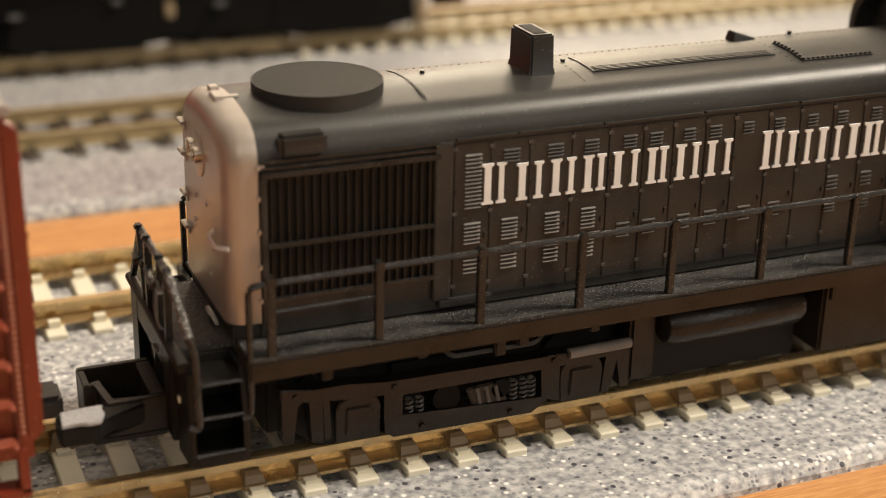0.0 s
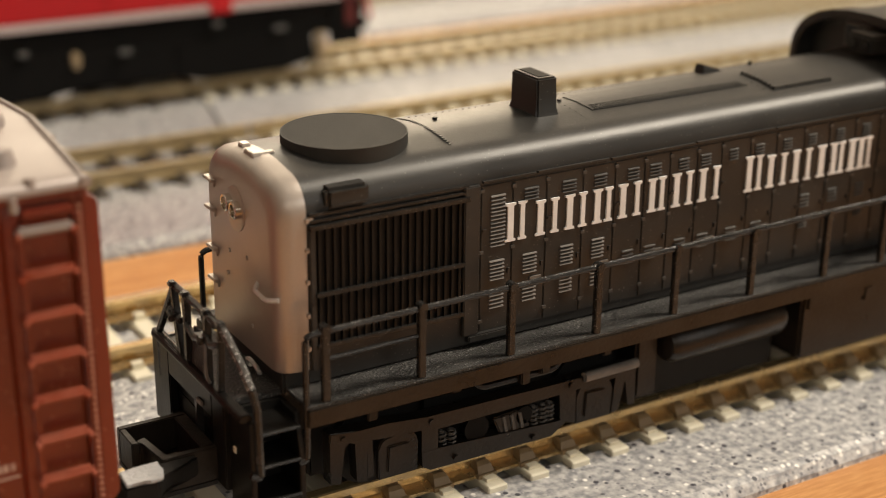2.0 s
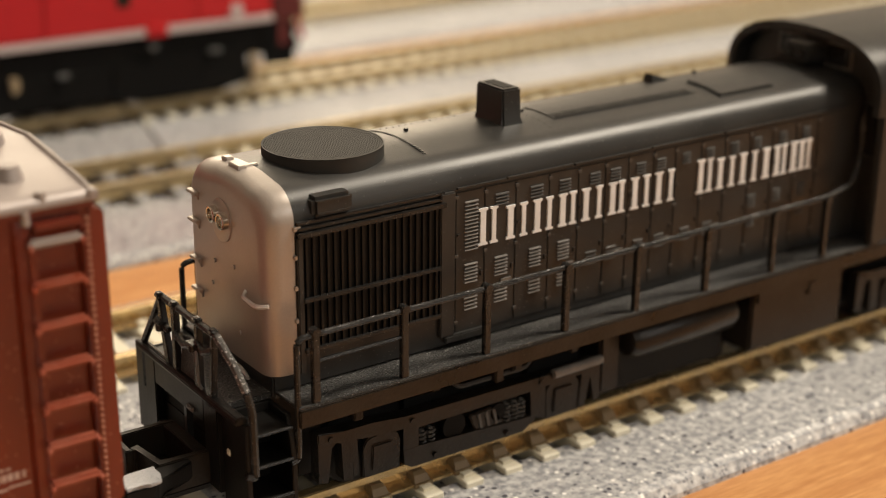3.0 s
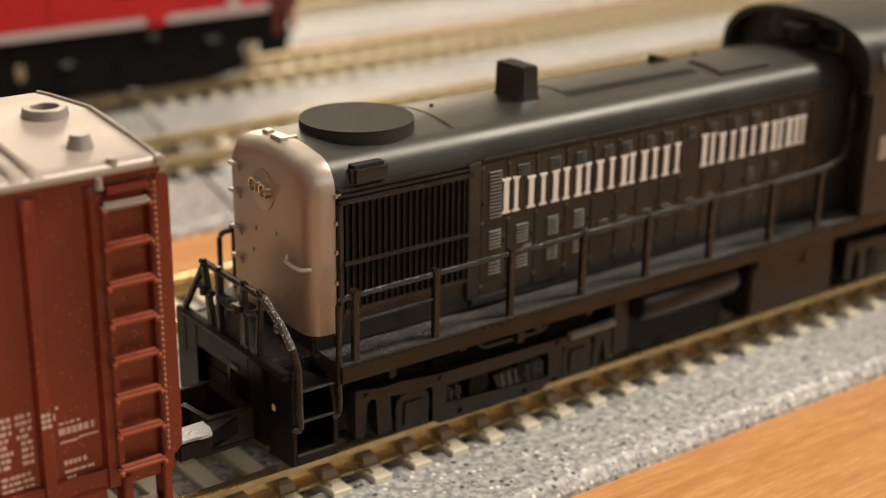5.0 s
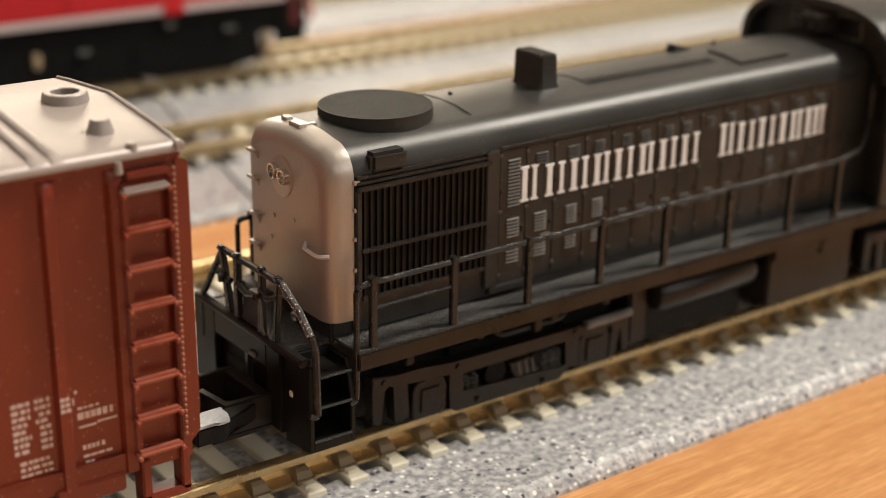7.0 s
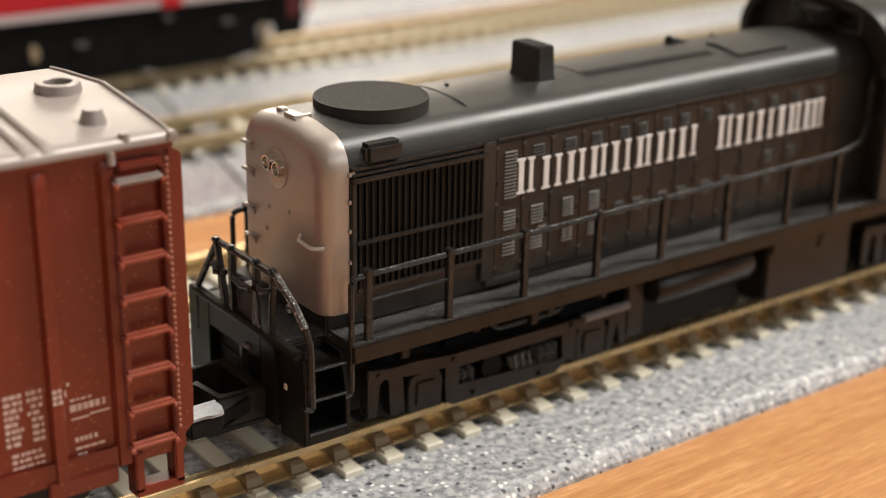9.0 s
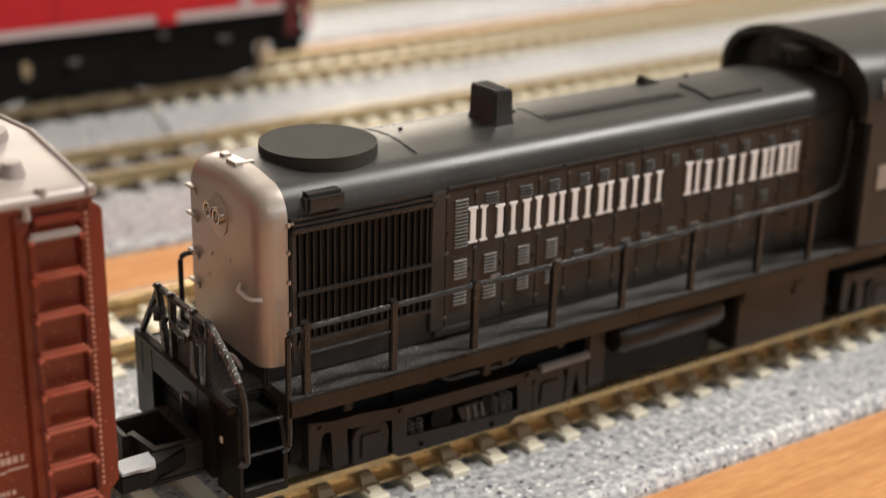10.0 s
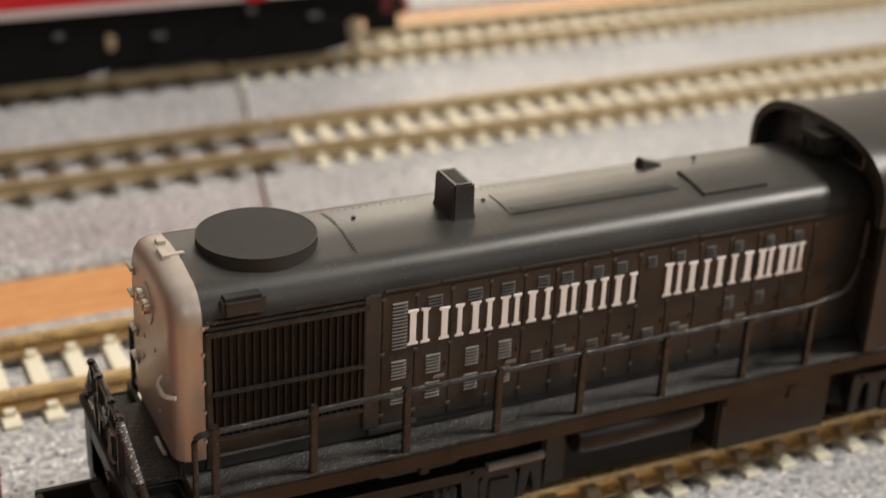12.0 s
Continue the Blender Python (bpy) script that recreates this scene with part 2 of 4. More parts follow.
# ---- building helpers; the plan is in units of U, z = 0 at the loco's deck ----
def box(bm, x0, x1, y0, y1, z0, z1):
    v = [bm.verts.new(p) for p in ((x0, y0, z0), (x1, y0, z0), (x1, y1, z0), (x0, y1, z0), (x0, y0, z1), (x1, y0, z1), (x1, y1, z1), (x0, y1, z1))]
    for f in ((3, 2, 1, 0), (4, 5, 6, 7), (0, 1, 5, 4), (1, 2, 6, 5), (2, 3, 7, 6), (3, 0, 4, 7)):
        bm.faces.new([v[i] for i in f])
    return bm


def loft(bm, rings, close=True):
    """Closed rings of equal length, skinned, with end caps."""
    rows = [[bm.verts.new(p) for p in r] for r in rings]
    n = len(rows[0])
    for a, b in zip(rows, rows[1:]):
        for i in range(n):
            bm.faces.new((a[i], a[(i + 1) % n], b[(i + 1) % n], b[i]))
    if close:
        bm.faces.new(rows[0][::-1])
        bm.faces.new(rows[-1])
    return bm


def tube(bm, pts, r, n=8):
    """A round bar along a polyline."""
    pts = [Vector(p) for p in pts]
    rings = []
    for i, p in enumerate(pts):
        d = (pts[min(i + 1, len(pts) - 1)] - pts[max(i - 1, 0)]).normalized()
        side = d.cross(Vector((0, 0, 1)) if abs(d.z) < 0.9 else Vector((1, 0, 0))).normalized()
        up = side.cross(d)
        rings.append([p + r * (math.cos(2 * math.pi * k / n) * side + math.sin(2 * math.pi * k / n) * up) for k in range(n)])
    return loft(bm, rings)


def bent(pts, radius, n=5):
    """The polyline with its corners rounded."""
    pts = [Vector(p) for p in pts]
    out = [pts[0]]
    for a, b, c in zip(pts, pts[1:], pts[2:]):
        u, w = (a - b), (c - b)
        k = min(radius, 0.45 * u.length, 0.45 * w.length)
        p, q = b + u.normalized() * k, b + w.normalized() * k
        for i in range(n + 1):
            t = i / n
            out.append(p * (1 - t) ** 2 + b * 2 * t * (1 - t) + q * t * t)
    return out + [pts[-1]]


def disc(bm, centre, r, depth, axis="z", n=24, r2=None):
    """A round plug from centre along the axis."""
    c, k = Vector(centre), "xyz".index(axis)
    e = [Vector((1, 0, 0)), Vector((0, 1, 0)), Vector((0, 0, 1))]
    a, b, d = e[(k + 1) % 3], e[(k + 2) % 3], e[k]
    ring = lambda rr, h: [c + d * h + rr * (math.cos(2 * math.pi * i / n) * a + math.sin(2 * math.pi * i / n) * b) for i in range(n)]
    return loft(bm, [ring(r, 0), ring(r if r2 is None else r2, depth)])


def slab(bm, outline, axis, a, b):
    """An outline drawn in the two other axes, thickened from a to b along the axis."""
    k = "xyz".index(axis)
    def at(p, v):
        q = list(p)
        q.insert(k, v)
        return q
    return loft(bm, [[at(p, a) for p in outline], [at(p, b) for p in outline]])


def thing(name, base, label, category, group="", kind=""):
    """An Empty at its base, in plan units."""
    ob = new(name)
    ob.location = (base[0] * U, base[1] * U, (base[2] + ZT) * U)
    ob.empty_display_size = 0.005
    ob["base_plan"] = base
    return tagged(ob, label, category, group, kind)


def finish(bm, name, material, base, bevel=0.0, smooth=40):
    if bevel:
        bmesh.ops.bevel(bm, geom=bm.edges[:], offset=bevel, segments=2, affect="EDGES", clamp_overlap=True)
    bmesh.ops.recalc_face_normals(bm, faces=bm.faces[:])
    for v in bm.verts:
        v.co = (v.co - Vector(base)) * U
    if smooth:
        for f in bm.faces:
            f.smooth = True
        for e in bm.edges:
            e.smooth = len(e.link_faces) == 2 and e.calc_face_angle(0) < radians(smooth)
    me = bpy.data.meshes.new(name)
    bm.to_mesh(me)
    bm.free()
    me.materials.append(material)
    return me


def part(name, bm, material, parent, label="", bevel=0.0, smooth=40):
    """ONE mesh under a thing or under a part of it."""
    root = parent
    while root.parent:
        root = root.parent
    ob = new(name, finish(bm, name, material, tuple(root["base_plan"]), bevel, smooth))
    ob.parent = parent
    return tagged(ob, label)


def B():
    return bmesh.new()


# ---- the room and the table ----
def room():
    bm = B(); box(bm, -260, 260, -240, 240, -1.9 - 105, -1.9 - 100)
    floor = tagged(new("floor", finish(bm, "floor", M_FLOOR, (0, 0, -1.9), smooth=0)), "dark brown carpeted room floor", "floor", kind="structure")
    bm = B(); box(bm, -260, 260, -240, 240, 215, 222)
    tagged(new("ceiling", finish(bm, "ceiling", M_CEIL, (0, 0, -1.9), smooth=0)), "off-white painted ceiling", "ceiling", kind="structure")
    for name, e in (("wall_north", (-260, 260, 240, 250)), ("wall_south", (-260, 260, -250, -240)), ("wall_east", (260, 270, -250, 250)), ("wall_west", (-270, -260, -250, 250))):
        bm = B(); box(bm, *e, -107, 222)
        tagged(new(name, finish(bm, name, M_WALL, (0, 0, -1.9), smooth=0)), "plain warm beige painted wall", "wall", kind="structure")
    t = thing("table", (20, 20, -101.9), "orange-brown wooden table carrying the model railway", "table")
    bm = B(); box(bm, -90, 130, -11, 75, -5.5, -1.62)
    part("tabletop", bm, M_WOOD, t, "orange varnished wood grain", bevel=0.3)
    for x in (-84, 124):
        for y in (-6, 69):
            bm = B(); box(bm, x - 3, x + 3, y - 3, y + 3, -101.9, -5.5)
            part("leg", bm, M_WOOD, t, bevel=0.3)


def lamp(name, where, aim, size, power, colour):
    d = bpy.data.lights.new(name, "AREA")
    d.shape, d.size, d.energy, d.color = "DISK", size, power, colour
    ob = new(name, d)
    ob.matrix_world = look(where, aim)


room()
WARM = (1.0, 0.93, 0.83)
lamp("ceiling_lamp", (1.05, -0.28, 1.4), (0.0, 0.0, 0.0), 0.36, 46, WARM)
lamp("table_lamp", (0.82, 1.42, 0.43), (0.05, 0.08, 0.0), 0.22, 1.6, (1.0, 0.86, 0.66))
lamp("far_lamp", (0.6, 1.52, 0.51), (0.0, 0.08, 0.0), 0.13, 1.6, (1.0, 0.9, 0.74))
lamp("side_lamp", (-0.6, -1.5, 0.9), (0, 0, 0), 0.3, 2.2, (1.0, 0.96, 0.9))
# added soft fill that lifts the hood side, no visible source
lamp("front_fill", (0.55, -1.55, 0.8), (0, 0, 0), 0.7, 4.2, (0.95, 0.97, 1.0))
# unseen fill added to brighten the north wall mirrored in the hood roof
lamp("wall_fill", (0.8, 1.0, 0.35), (0.85, 1.8, 0.95), 0.3, 42, WARM)


# ---- tracks ----
PITCH = 0.4725
RAIL_TOP, TIE_TOP, BED_TOP, TABLE = -1.175, -1.4, -1.46, -1.62


def roadbed(name, y0, y1, centres, x0, x1, label, slant=0.0, material=M_BALLAST):
    """Moulded ballast with steep edges, dished under the rails."""
    prof = [(y0 - 0.03, TABLE), (y0 - 0.02, TABLE + 0.05), (y0 + 0.05, BED_TOP - 0.03), (y0 + 0.13, BED_TOP)]
    for c in centres:
        prof += [(c - 0.83, BED_TOP), (c - 0.74, -1.57), (c - 0.45, -1.57), (c - 0.35, BED_TOP - 0.01), (c + 0.35, BED_TOP - 0.01), (c + 0.45, -1.57), (c + 0.74, -1.57), (c + 0.83, BED_TOP)]
    prof += [(y1 - 0.13, BED_TOP), (y1 - 0.05, BED_TOP - 0.03), (y1 + 0.02, TABLE + 0.05), (y1 + 0.03, TABLE)]
    bm = B()
    slab(bm, prof, "x", x0, x1)
    for v in bm.verts:
        if abs(v.co.x - x0 if x0 > 0 else v.co.x - x1) < 1e-4:
            v.co.x += slant * (v.co.y - 12.5)
    ob = new(name, finish(bm, name, material, (0, 0, -1.9), smooth=0))
    return tagged(ob, label, "roadbed", kind="structure")


def rail_mesh(bm, y, x0, x1, k=1.0):
    t, f = RAIL_TOP, TIE_TOP
    prof = [(-0.17, f), (0.17, f), (0.17, f + 0.03), (0.02, f + 0.055), (0.02, t - 0.1), (0.066, t - 0.08), (0.066, t - 0.012), (0.05, t),
            (-0.05, t), (-0.066, t - 0.012), (-0.066, t - 0.08), (-0.02, t - 0.1), (-0.02, f + 0.055), (-0.17, f + 0.03)]
    slab(bm, [(y + k * a, z) for a, z in prof], "x", x0, x1)


def track(yc, x0, x1, phase, label, tie_mat, pitch=PITCH, clips=False, gauge=1.234, slim=0.6, rail=None):
    t = thing("track", ((x0 + x1) / 2, yc, BED_TOP), label, "track", group="railway tracks")
    for s in (-1, 1):
        bm = B(); rail_mesh(bm, yc + s * gauge / 2, x0, x1, slim)
        part("rail", bm, rail or M_TARNISH, t, "brownish nickel rail with a worn bright head", smooth=30)
    bm = B()
    box(bm, -0.105, 0.105, yc - 1.0, yc + 1.0, -1.58, TIE_TOP)
    bmesh.ops.bevel(bm, geom=bm.edges[:], offset=0.012, segments=1, affect="EDGES")
    for s in (-1, 1):
        for o in (-1, 1):
            y = yc + s * gauge / 2 + o * (0.19 if clips else 0.12)
            box(bm, -0.06, 0.06, min(y, y + o * 0.09), max(y, y + o * 0.09), TIE_TOP - 0.01, TIE_TOP + (0.03 if clips else 0.075))
    me = finish(bm, "tie", tie_mat, (0, yc, BED_TOP), smooth=0)
    bm = B()
    for s in (-1, 1):
        y = yc + s * gauge / 2
        loft(bm, [[(-0.1, y - 0.2, z), (0.1, y - 0.2, z), (0.1, y + 0.2, z), (-0.1, y + 0.2, z)] for z in (TIE_TOP - 0.005, TIE_TOP + 0.04)])
        loft(bm, [[(-a, y - b, z), (a, y - b, z), (a, y + b, z), (-a, y + b, z)] for a, b, z in ((0.09, 0.18, TIE_TOP + 0.03), (0.075, 0.13, TIE_TOP + 0.1), (0.06, 0.09, TIE_TOP + 0.125))])
    clip = finish(bm, "rail_clip", M_CLIP, (0, yc, BED_TOP), smooth=0) if clips else None
    n = int((x1 - x0) / pitch)
    first = math.ceil((x0 - phase) / pitch)
    for i in range(n):
        x = phase + (first + i) * pitch
        ob = new("tie", me)
        ob.parent = t
        ob.location = ((x - (x0 + x1) / 2) * U, 0, 0)
        if clips:
            c = new("rail_clip", clip)
            c.parent = t
            c.location = ob.location
    return t


Y1, Y2, Y3, Y4 = 1.1, 4.92, 10.8, 14.95
Y5 = 20.6
roadbed("roadbed_1", -0.95, 6.38, (Y1, Y2), -30, 45, "grey speckled moulded ballast under the double track")
roadbed("roadbed_2", 7.88, 16.4, (Y3, Y4), -30, 1.5, "glossy grey speckled ballast under the dark-tied tracks", 0.24, M_SHEEN)
roadbed("roadbed_3", 7.86, 16.42, (Y3, Y4), 1.58, 60, "grey speckled moulded ballast under the cream rear tracks", 0.24)
roadbed("roadbed_4", 17.5, 23.5, (Y5,), -30, 60, "grey speckled moulded ballast under an empty track")
track(Y5, -30, 60, 0.2, "empty model track with cream ties and warm bright rails", M_TIE)
track(Y1, -30, 45, -0.01, "straight model track with cream ties carrying the black locomotive", M_TIE, clips=True, slim=1.0, rail=M_RAIL)
track(Y2, -30, 45, -2.97, "empty model track with cream ties beside the train", M_TIE, slim=0.85, rail=M_RAIL)
track(Y3, 1.6, 60, 0.1, "empty rear model track with cream ties", M_TIE)
track(Y3, -30, 1.55, -0.13, "rear model track section with dark ties", M_TIEDARK, 0.63)
track(Y4, -30, 1.65, -0.28, "rear model track with dark ties under the red railcar", M_TIEDARK, 0.63)
track(Y4, 1.7, 60, 2.0, "rear model track with cream ties beyond the red railcar", M_TIE)


# ---- the black locomotive ----
YC = 1.09


def hood_ring(x, inset=0.0, z0=0.0, hw=0.76, top=1.84, r=0.3):
    w, t = hw - inset, top - inset
    pts = [(x, YC - w, z0)]
    for i in range(9):
        a = math.pi - i / 8 * math.pi / 2
        pts.append((x, YC - w + r + r * math.cos(a), t - 0.05 - r + r * math.sin(a)))
    pts += [(x, YC - w * 0.3, t - 0.012), (x, YC, t), (x, YC + w * 0.3, t - 0.012)]
    for i in range(9):
        a = math.pi / 2 - i / 8 * math.pi / 2
        pts.append((x, YC + w - r + r * math.cos(a), t - 0.05 - r + r * math.sin(a)))
    return pts + [(x, YC + w, z0)]


def hood_parts(L):
    part("hood", loft(B(), [hood_ring(-2.74), hood_ring(4.5)]), M_BLACK, L, "satin black long hood", smooth=50)
    bm = loft(B(), [hood_ring(-2.742, -0.004, 0.12), hood_ring(-2.86, 0.0, 0.12), hood_ring(-2.93, 0.02, 0.12), hood_ring(-2.98, 0.06, 0.12), hood_ring(-3.005, 0.11, 0.12), hood_ring(-3.015, 0.17, 0.12)])
    nose = part("hood_end", bm, M_SILVER, L, "silver painted rounded hood end", smooth=50)
    bm = B(); box(bm, -2.97, -2.6, YC - 0.72, YC + 0.72, -0.1, 0.125)
    part("hood_base", bm, M_BLACK, L, bevel=0.02)
    # headlamp plate with two bulbs
    bm = loft(B(), [[(x, 1.13 + 0.19 * k * math.cos(a), 1.36 + 0.2 * k * math.sin(a)) for a in [2 * math.pi * i / 24 for i in range(24)]] for x, k in ((-2.99, 1.0), (-3.025, 1.0), (-3.032, 0.9))])
    plate = part("headlamp_plate", bm, M_SILVER, nose)
    for y, z in ((1.22, 1.4), (1.04, 1.38)):
        ring = [[(x, y + r * math.cos(a), z + r * math.sin(a)) for a in [2 * math.pi * i / 20 for i in range(20)]] for x, r in ((-3.0, 0.078), (-3.085, 0.075), (-3.09, 0.068), (-3.088, 0.055), (-3.05, 0.05))]
        hl = part("headlamp", loft(B(), ring), M_CHROME, nose, "small headlamp in a bright ring", smooth=30)
    for z in (1.47, 1.2, 0.83, 0.53):
        bm = B(); box(bm, -3.06, -2.94, 1.56, 1.74, z, z + 0.03); box(bm, -3.03, -2.94, 1.57, 1.61, z - 0.05, z + 0.02)
        part("grab_step", bm, M_SILVER, nose, bevel=0.006)
    bm = B(); tube(bm, bent([(-3.0, 0.74, 0.82), (-3.07, 0.68, 0.79), (-3.08, 0.44, 0.78), (-2.99, 0.36, 0.79)], 0.05, 4), 0.022, 6)
    part("grab_handle", bm, M_BRIGHT, nose, "silver grab handle painted pale for its highlight")
    for y, z in ((0.93, 0.98), (0.86, 0.38), (1.3, 0.93), (1.36, 0.7)):
        bm = B(); disc(bm, (-3.0, y, z), 0.022, -0.03, "x", 8)
        part("latch", bm, M_SILVER, nose)
    bm = B(); box(bm, -2.87, -2.68, 1.03, 1.09, 1.8, 1.85); box(bm, -2.9, -2.82, 0.99, 1.19, 1.79, 1.865); box(bm, -2.86, -2.78, 1.3, 1.4, 1.79, 1.86)
    part("roof_bracket", bm, M_SILVER, nose, bevel=0.008)
    for z in (0.32, 0.62, 0.92, 1.2, 1.46):
        bm = B(); box(bm, -2.76, -2.69, 0.295, 0.335, z - 0.02, z + 0.02)
        part("hinge", bm, M_SILVER, nose, bevel=0.006)
    # fan
    bm = B(); disc(bm, (-1.997, YC, 1.77), 0.553, 0.14, n=64)
    fan = part("fan_housing", bm, M_MATTE, L, "flat round black fan housing", smooth=30)
    bm = B()
    for i in range(56):
        x = -0.53 + i * 1.06 / 55
        w = math.sqrt(max(0, 0.535 ** 2 - x * x))
        if w > 0.03:
            box(bm, -1.997 + x - 0.004, -1.997 + x + 0.004, YC - w, YC + w, 1.909, 1.914)
            box(bm, -1.997 - w, -1.997 + w, YC + x - 0.004, YC + x + 0.004, 1.9085, 1.9135)
    part("fan_mesh", bm, M_MATTE, fan, smooth=0)
    bm = B()
    ring = [[(-1.997 + r * math.cos(a), YC + r * math.sin(a), z) for a in [2 * math.pi * i / 64 for i in range(64)]] for r, z in ((0.553, 1.905), (0.553, 1.915), (0.54, 1.916), (0.534, 1.905))]
    loft(bm, ring, close=False)
    part("fan_rim", bm, M_MATTE, fan, smooth=30)
    # stack
    bm = loft(B(), [[(-0.16, 0.83, 1.79), (0.13, 0.83, 1.79), (0.13, 1.35, 1.79), (-0.16, 1.35, 1.79)], [(-0.13, 0.87, 1.86), (0.1, 0.87, 1.86), (0.1, 1.32, 1.86), (-0.13, 1.32, 1.86)],
                    [(-0.125, 0.885, 2.18), (0.095, 0.885, 2.18), (0.095, 1.315, 2.18), (-0.125, 1.315, 2.18)]])
    stack = part("exhaust_pipe", bm, M_BLACK, L, "tapered black exhaust stack", bevel=0.018)
    # a dark plate on the closed top paints the shade of an open mouth
    bm = B(); box(bm, -0.075, 0.045, 0.94, 1.26, 2.17, 2.185)
    part("exhaust_mouth_shade", bm, M_DARK, stack)
    # roof fittings
    def roof_z(y):
        d = abs(y - YC)
        return 1.84 - 0.012 * d / 0.228 if d < 0.228 else 1.828 - 0.038 * (d - 0.228) / 0.232

    def roof_panel(x0, x1, y0, y1, h):
        ys = [y0 + (y1 - y0) * k / 6 for k in range(7)]
        return loft(B(), [[(x, y, roof_z(y) + h) for y in ys] + [(x, y, roof_z(y) - 0.02) for y in reversed(ys)] for x in (x0, x1)])

    bm = roof_panel(0.46, 2.36, 0.82, 1.3, 0.009)
    hatch = part("roof_louvre", bm, M_BLACK, L)
    for i in range(4):
        bm = B(); box(bm, 0.5, 2.32, 0.835 + i * 0.03, 0.849 + i * 0.03, 1.83, roof_z(0.84 + i * 0.03) + 0.016)
        part("louvre_slat", bm, M_BLACK, hatch, smooth=0)
    bm = roof_panel(2.54, 3.32, 0.63, 1.14, 0.014)
    lid = part("roof_hatch", bm, M_BLACK, L)
    bm = B()
    for i in range(15):
        x = 2.56 + i * 0.74 / 14
        disc(bm, (x, 0.65, roof_z(0.65) + 0.01), 0.016, 0.02, n=6)
    for i in range(9):
        y = 0.66 + i * 0.46 / 8
        disc(bm, (2.56, y, roof_z(y) + 0.01), 0.016, 0.02, n=6)
    tagged(part("rivets", bm, M_BLACK, lid, smooth=0), kind="stuff")
    bm = loft(B(), [[(2.28, 1.4, 1.8), (2.56, 1.4, 1.8), (2.56, 1.56, 1.8), (2.28, 1.56, 1.8)], [(2.3, 1.42, 1.9), (2.52, 1.42, 1.83), (2.52, 1.54, 1.83), (2.3, 1.54, 1.9)]])
    part("roof_vent", bm, M_BLACK, L, bevel=0.01)
    for x, y in ((-0.99, 1.25), (0.35, 1.2), (2.95, 1.45)):
        bm = B(); disc(bm, (x, y, 1.82), 0.022, 0.035, n=10)
        part("roof_bolt", bm, M_BLACK, L)
    bm = B()
    for i in range(26):
        y = 0.6 + i * 0.98 / 25
        z = 1.828 - 0.06 * abs((y - YC) / 0.5) ** 2.5
        box(bm, -1.215, -1.185, y - 0.011, y + 0.011, z - 0.02, z + 0.015)
    tagged(part("rivets", bm, M_BLACK, L, smooth=0), kind="stuff")
    # rivet rows along the roof's shoulders and across it
    bm = B()
    for i in range(74):
        x = -1.1 + i * 0.0725
        if not -0.2 < x < 0.17:
            disc(bm, (x, 1.53, roof_z(1.53) - 0.004), 0.009, 0.009, n=6)
    for x in (0.3, 2.45):
        for k in range(10):
            y = 0.68 + k * 0.09
            disc(bm, (x, y, roof_z(y) - 0.004), 0.008, 0.008, n=6)
    tagged(part("rivets", bm, M_BLACK, L, smooth=0), kind="stuff")
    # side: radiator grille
    # a near-black sheet paints the shade between the slats
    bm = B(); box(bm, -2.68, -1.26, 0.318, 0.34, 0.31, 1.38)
    part("grille_shade_sheet", bm, M_DARK, L, "near-black sheet painting the shade behind the radiator slats")
    for i in range(20):
        x = -2.645 + i * 1.35 / 19
        bm = B(); box(bm, x - 0.012, x + 0.012, 0.288, 0.319, 0.32, 1.375)
        part("grille_slat", bm, M_PILOT, L, smooth=0)
    for z in (0.33, 0.8):
        bm = B(); box(bm, -2.69, -1.25, 0.262, 0.3, z - 0.02, z + 0.02)
        part("grille_bar", bm, M_RAILING, L, bevel=0.006)
    for z, d, h in ((1.375, 0.26, 0.045), (1.435, 0.285, 0.03), (1.485, 0.295, 0.03)):
        bm = B(); box(bm, -2.73, -1.2, d, 0.335, z, z + h)
        part("grille_lintel", bm, M_RAILING, L, bevel=0.006)
    bm = B(); box(bm, -2.735, -2.68, 0.285, 0.335, 0.12, 1.375)
    part("grille_jamb", bm, M_BLACK, L, bevel=0.008)
    bm = B(); slab(bm, [(-1.255, 0.28), (-1.1, 0.28), (-1.085, 0.3), (-1.085, 0.335), (-1.255, 0.335)], "z", 0.1, 1.5)
    part("grille_jamb", bm, M_BLACK, L, bevel=0.01)
    bm = B(); box(bm, -2.57, -2.17, 0.285, 0.5, 1.52, 1.705)
    nb = part("number_box", bm, M_BLACK, L, bevel=0.035)
    bm = B(); box(bm, -2.53, -2.21, 0.278, 0.287, 1.55, 1.565); box(bm, -2.53, -2.21, 0.278, 0.287, 1.66, 1.675)
    part("number_box_rim", bm, M_BLACK, nb, smooth=0)
    # side: doors, latches and louvres
    x = -1.07
    widths = (0.33, 0.36, 0.4, 0.36, 0.34, 0.3, 0.33, 0.3, 0.36, 0.34, 0.36, 0.34, 0.36, 0.34, 0.36)
    for i, w in enumerate(widths):
        if x + w > 4.25:
            break
        bm = B(); box(bm, x + 0.005, x + w - 0.005, 0.319, 0.34, 0.08, 1.475)
        door = part("hood_door", bm, M_BLACK, L, bevel=0.006)
        bm = B(); box(bm, x + w - 0.045, x + w - 0.02, 0.302, 0.32, 0.62, 0.665)
        part("door_latch", bm, M_BLACK, door, smooth=0)
        for z in (0.2, 0.86, 1.43):
            bm = B(); box(bm, x - 0.012, x + 0.03, 0.306, 0.32, z - 0.014, z + 0.014)
            part("door_hinge", bm, M_LOUVRE, door, smooth=0)
        if 0 < i < 12 and i % 2:
            bm = B(); box(bm, x + w - 0.16, x + w - 0.04, 0.303, 0.32, 0.5, 0.53)
